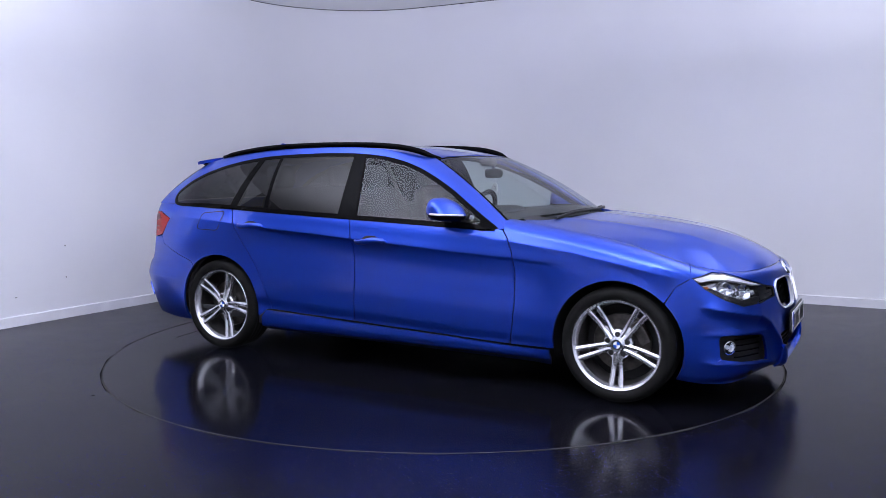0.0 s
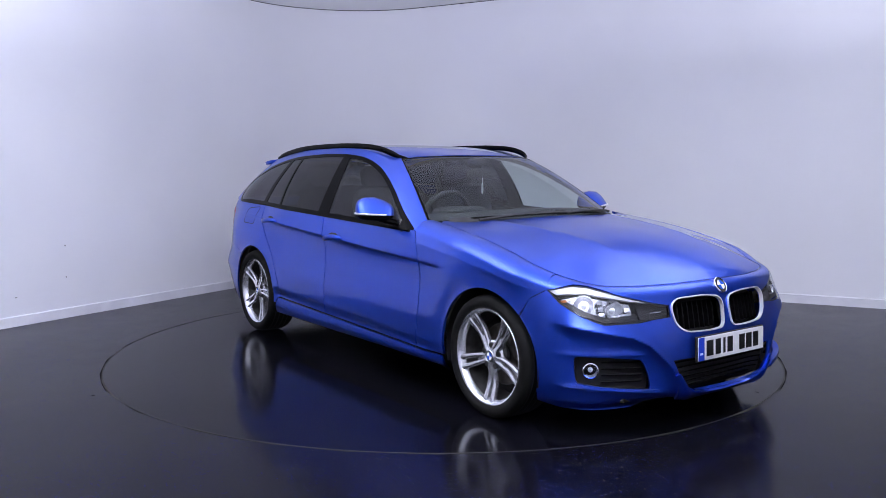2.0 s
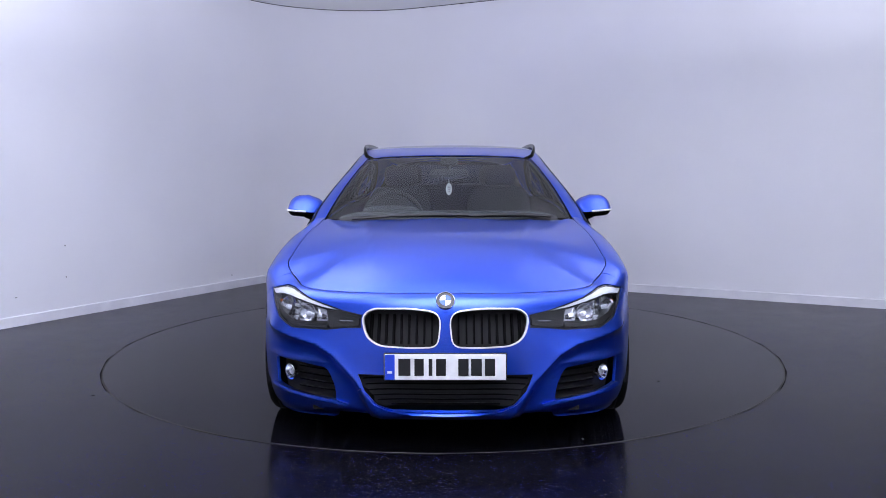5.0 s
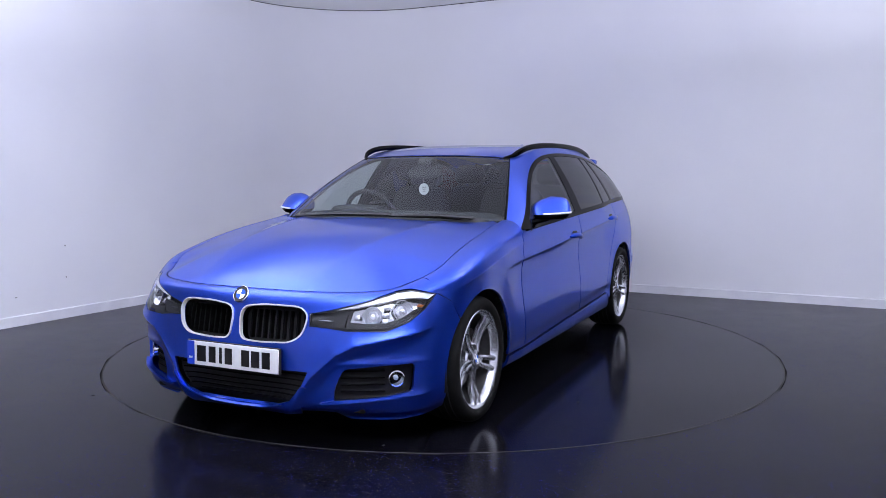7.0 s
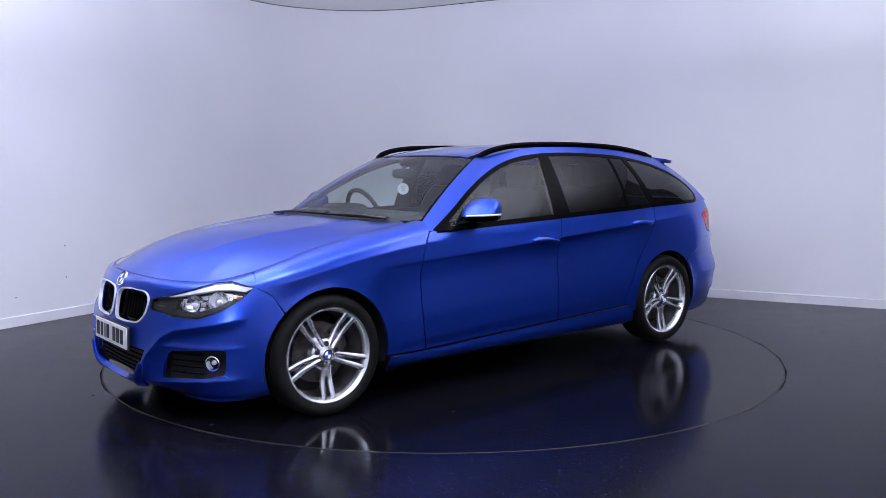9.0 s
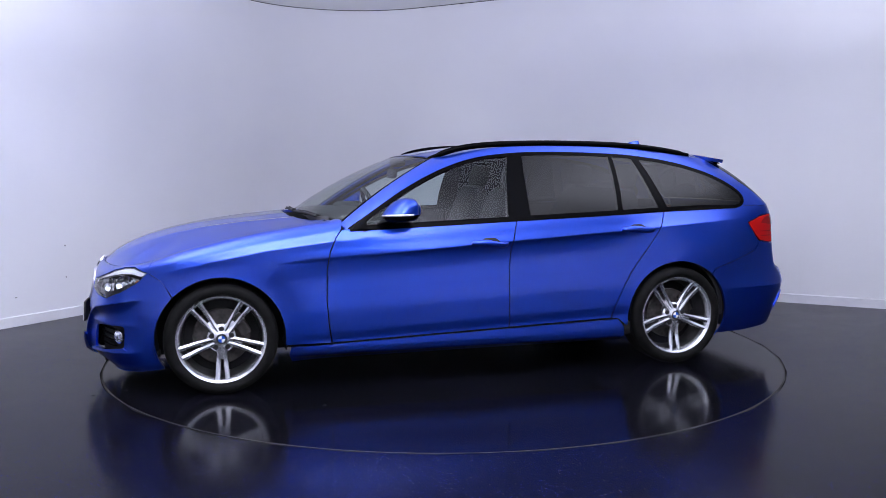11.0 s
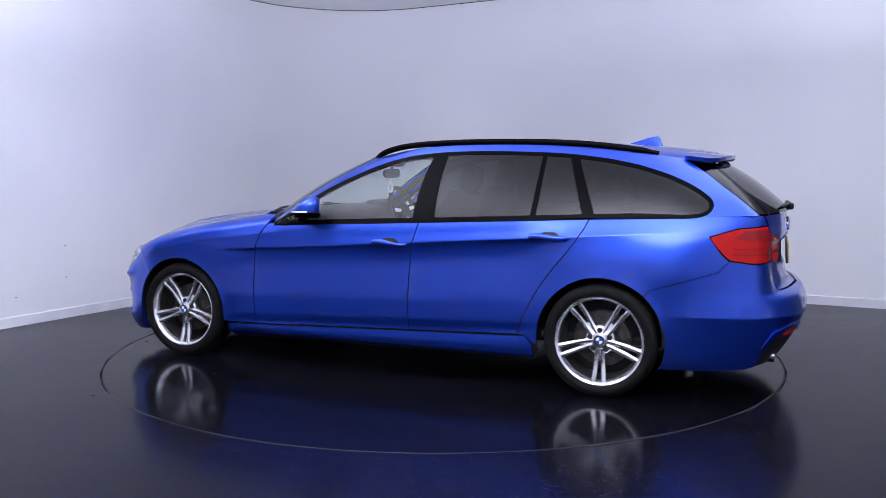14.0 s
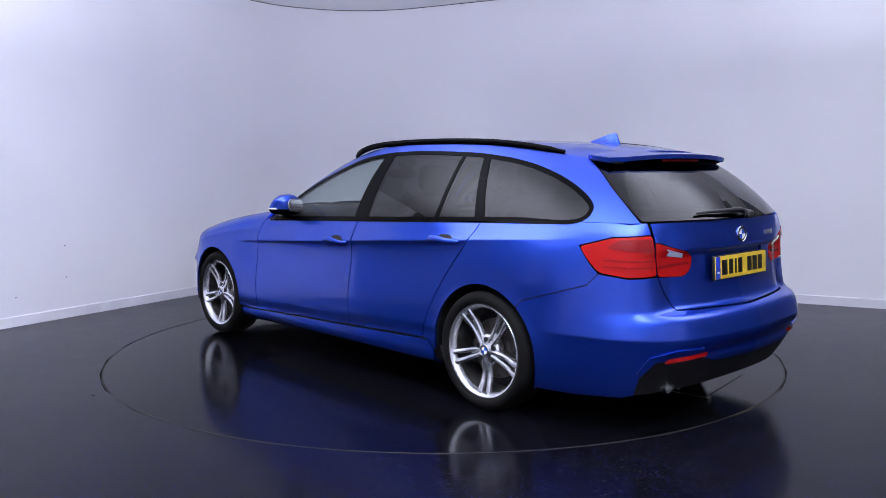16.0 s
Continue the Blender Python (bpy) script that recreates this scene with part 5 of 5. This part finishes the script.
# ---- wheels ----
def wheel(name, m):
    """Silver five double-spoke alloy wheel: local y points outward."""
    w = tagged(new(name), "silver alloy wheel with five double spokes")
    w.parent, w.matrix_local = car, m
    R = 0.244
    tyre = part("tyre", lathe([(R - 0.004, 0.070), (R + 0.006, 0.086), (0.272, 0.096), (0.292, 0.092), (0.304, 0.080), (0.3105, 0.062), (0.312, 0.03), (0.312, -0.06), (0.3105, -0.09), (0.30, -0.115), (0.27, -0.125), (R, -0.11)], 72), RUBBER, w, "black low-profile tyre")
    for k, yy in enumerate((0.045, 0.012, -0.025, -0.06)):
        part("tread_groove", lathe([(0.3122, yy + 0.004), (0.3128, yy + 0.003), (0.3128, yy - 0.003), (0.3122, yy - 0.004)], 48), GAPM, tyre)
    rim = part("rim", lathe([(R + 0.003, 0.070), (R + 0.004, 0.080), (R, 0.085), (R - 0.006, 0.083), (R - 0.012, 0.076), (R - 0.018, 0.066), (R - 0.022, 0.045)], 72), ALLOY, w)
    part("barrel", lathe([(R - 0.021, 0.046), (R - 0.026, 0.02), (R - 0.034, -0.05), (R - 0.03, -0.11)], 60), BARREL, w, "dark inner barrel of the wheel")
    part("brake_disc", lathe([(0.06, -0.025), (0.155, -0.025), (0.158, -0.029), (0.158, -0.045), (0.06, -0.045)], 48), DISC, w, "worn steel brake disc")
    # black disc behind the spokes stands in for the wheel's inner shade
    part("wheel_shade_disc", lathe([(0.215, -0.08), (0.16, -0.075), (0.001, -0.075)], 40), GAPM, w, "black disc standing in for the shade inside the wheel")
    a = radians(150)
    part("caliper", box(0.125 * math.cos(a), -0.025, 0.125 * math.sin(a), 0.06, 0.05, 0.13, 0.01, m=pose(0, 0, 0, 0, -150 + 0, 0)), DISC, w)
    # spokes: each of ten bars runs from hub to rim, in pairs
    for k in range(5):
        base = radians(-90 + 72 * k)
        for s in (-1, 1):
            bm = bmesh.new()
            rows = []
            for t in np.linspace(0, 1, 9):
                r = 0.045 + (R - 0.014 - 0.045) * t
                off = s * (0.013 + 0.0145 * t)
                wid = 0.0112 + 0.0030 * t
                face = 0.058 - 0.014 * math.sin(math.pi * min(1, t * 1.1)) + 0.016 * t
                c, sn = math.cos(base), math.sin(base)
                prof = ((-wid, face - 0.022), (-wid * 0.95, face - 0.004), (-wid * 0.45, face), (s * wid * 0.1, face + 0.0015), (wid * 0.45, face), (wid * 0.95, face - 0.004), (wid, face - 0.022), (0, face - 0.034))
                rows.append([bm.verts.new((c * r - sn * (off + q), y, sn * r + c * (off + q))) for q, y in prof])
            for ra, rb in zip(rows, rows[1:]):
                for j in range(8):
                    bm.faces.new((ra[j], ra[(j + 1) % 8], rb[(j + 1) % 8], rb[j]))
            bm.faces.new(rows[0]), bm.faces.new(rows[-1])
            part("spoke", bm, ALLOY, rim)
        # web that joins the pair near the hub
        c, sn = math.cos(base), math.sin(base)
        bm = bmesh.new()
        web = [(0.03, -0.03), (0.06, -0.034), (0.105, -0.022), (0.118, 0.0), (0.105, 0.022), (0.06, 0.034), (0.03, 0.03)]
        prism([(c * r - sn * q, sn * r + c * q) for r, q in web], 0.022, pose(0, 0.026, 0), bm, 0.003)
        part("spoke_web", bm, ALLOY, rim)
    hub = part("hub", lathe([(0.001, 0.060), (0.036, 0.060), (0.044, 0.056), (0.070, 0.047), (0.080, 0.038), (0.082, 0.0)], 40), ALLOY, rim)
    for k in range(5):
        a = radians(-54 + 72 * k)
        part("wheel_bolt", lathe([(0.001, 0.0545), (0.0125, 0.0545), (0.0145, 0.0525), (0.0145, 0.03)], 18, m=pose(0.056 * math.cos(a), 0.0035, 0.056 * math.sin(a))), GAPM, rim, "dark bolt hole")
    badge(hub, pose(0, 0.0605, 0), 0.031)
    return w


front_left = wheel("wheel", pose(WHEEL_X, 0.800, HUB_Z))
for x, y, rz, spin in ((-WHEEL_X, 0.815, 0, 0), (WHEEL_X, -0.800, 180, 0), (-WHEEL_X, -0.815, 180, 15)):
    cw_ = copy_thing(front_left, pose(x, y, HUB_Z, 0, 0, rz) @ pose(0, 0, 0, 0, spin, 0))


# ---- cabin ----
def seat(name, x, y, width, headrest=True, recline=20):
    s = tagged(new(name), "charcoal fabric seat")
    s.parent, s.matrix_local = car, pose(x, y, 0)
    part("cushion", superball(0.27, width, 0.10, 0.5, pose(0.18, 0, 0.50)), SEATM, s)
    part("backrest", superball(0.075, width, 0.33, 0.5, pose(-0.14, 0, 0.82, 0, -recline, 0)), SEATM, s)
    if headrest:
        for yy in ((0,) if width < 0.4 else (-0.36, 0.36)):
            part("headrest", superball(0.05, 0.125, 0.085, 0.6, pose(-0.275, yy, 1.19, 0, -12, 0)), SEATM, s, "padded headrest")
            for q in (-0.055, 0.055):
                part("headrest_post", tube([(-0.255, yy + q, 1.02), (-0.27, yy + q, 1.16)], 0.006, 6), CHROME, s, "chrome headrest post")
    return s


seat("front_seat", -0.20, 0.36, 0.235)
seat("front_seat", -0.20, -0.36, 0.235)
seat("rear_bench", -1.02, 0.0, 0.62, recline=26)
part("dashboard", superball(0.26, 0.70, 0.13, 0.45, pose(0.62, 0, 0.865)), INNER, car, "dark dashboard")
part("binnacle", superball(0.11, 0.18, 0.055, 0.6, pose(0.50, -0.36, 0.965)), INNER, car)
bm = bmesh.new()
mw = pose(0.33, -0.36, 0.93, 0, -68 + 90, 0)
tube([mw @ Vector((0.0, 0.185 * math.cos(a), 0.185 * math.sin(a))) for a in (2 * math.pi * k / 40 for k in range(40))], 0.016, 8, bm, closed=True)
st = part("steering_wheel", bm, INNER, car, "dark leather steering wheel")
part("airbag_boss", superball(0.03, 0.07, 0.06, 0.7, mw), INNER, st)
for yy, zz in ((0.17, 0.02), (-0.17, 0.02), (0.0, -0.17)):
    part("steering_spoke", tube([mw @ Vector((0, yy * 0.3, zz * 0.3)), mw @ Vector((0, yy, zz))], 0.014, 6), SATIN, st)
im = part("interior_mirror", superball(0.018, 0.125, 0.034, 0.6, pose(0.26, 0, 1.215)), INNER, car, "dark interior mirror")
part("mirror_stalk", tube([(0.265, 0, 1.23), (0.245, 0, 1.30)], 0.012, 8), INNER, im)
part("sensor_box", superball(0.05, 0.06, 0.03, 0.6, pose(0.22, 0, 1.290)), INNER, im)
af = part("air_freshener", lathe([(0.001, 0.002), (0.036, 0.002), (0.038, 0.0), (0.036, -0.002), (0.001, -0.002)], 28, m=pose(0.27, 0.0, 1.115, 0, 0, -32)), WHITE, im, "round white hanging card")
part("cord", tube([(0.27, 0, 1.145), (0.27, 0, 1.19)], 0.0015, 5), WHITE, af)
for k in range(3):
    part("print_bar", box(0, 0, 0, 0.032 - 0.006 * k, 0.005, 0.004, m=pose(0.27, 0, 1.128 - 0.013 * k, 0, 0, -32)), BLACK, af)
part("parcel_cover", box(-1.62, 0, 0.93, 0.66, 1.30, 0.02, 0.006), INNER, car, "dark load cover")
part("cabin_floor", box(-0.4, 0, 0.30, 2.6, 1.5, 0.04, 0.01), INNER, car, "dark cabin carpet")
liner_poly = shrink(roof_poly2, 0.03)
panel("headlining", liner_poly, lambda x, y: roof(x, y) - np.array([0, 0, 0.022]), LINER, car, "grey headlining", 0.06, gap=0, edge=False)
for mir in (False, True):
    for g0, g1 in ((2.52, 2.85), (9.0, 9.7)):
        pl = [(g0 * GS, 0.0), (g1 * GS, 0.0), (g1 * GS, 1.0), (g0 * GS, 1.0)]
        panel("pillar_lining", pl, lambda a, b: cabin(np.asarray(a) / GS, b, 0.03), INNER, car, "dark pillar lining", 0.06, gap=0, edge=False, mirror=mir)
    tr = [q for q in DLO_GV]
    panel("window_frame_lining", shrink(tr, -0.012), lambda a, b: cabin(np.asarray(a) / GS, b, 0.016), INNER, car, "dark inner window frame", 0.04,
          holes=[shrink(to_gv(w), 0.004) for w in WINDOWS.values()], gap=0, mirror=mir, edge=False)

# ---- small marks on the floor and walls ----
for x, y, turn in ((0.999, 1.282, 20), (-1.005, -1.069, 70), (2.05, 0.68, 0)):
    part("scuff_mark", box(x, y, 0.0012, 0.020, 0.009, 0.0020, 0.0006, m=pose(0, 0, 0, 0, 0, turn)), GAPM, turntable, "small dark scuff")
for a, b in (((-1.88, -0.71), (-1.97, -0.16)), ((-1.77, -0.08), (-2.00, -0.107))):
    d = Vector(b) - Vector(a)
    part("hatch_joint", box((a[0] + b[0]) / 2, (a[1] + b[1]) / 2, 0.0006, d.length, 0.006, 0.0014, m=pose(0, 0, 0, 0, 0, math.degrees(math.atan2(d.y, d.x)))), GAPM, turntable, "thin dark hatch joint")
speck = tagged(part("floor_scuff", box(-1.949, -1.290, 0.0012, 0.016, 0.009, 0.0022, 0.0006), GAPM, None), "small dark crumb lying on the glossy floor", "debris")
WALL_TURN = math.degrees(math.atan2(ALONG.y, ALONG.x))
for x, y, z, wide, high in ((-3.178, 1.142, 0.609, 0.012, 0.010), (-3.179, 1.139, 0.346, 0.010, 0.014), (-3.408, 0.746, 0.231, 0.020, 0.008), (-2.2, 2.80, 0.14, 0.012, 0.010)):
    k = (Vector((x, y)) - CORNER).dot(ALONG)
    q = CORNER + ALONG * k + ACROSS * 0.002
    tagged(part("wall_scuff", box(q.x, q.y, z, wide, 0.003, high, 0.001, m=pose(0, 0, 0, 0, 0, WALL_TURN)), SCUFF, None), "small grey scuff mark on the white wall", "scuff mark", "scuffs on the wall")


# ---- movement: the turntable carries the car round ----
def motions():
    rows_car, rows_disc = [], []
    for k in range(33):
        t = k * 0.5
        turn = Matrix.Rotation(radians(-90.938 - 12.343 * (t - 5.0)), 4, "Z")
        rows_disc.append((t, turn))
        rows_car.append((t, turn @ Matrix.Translation((0.1118, 0.046, 0))))
    walk(turntable, rows_disc)
    walk(car, rows_car)


motions()
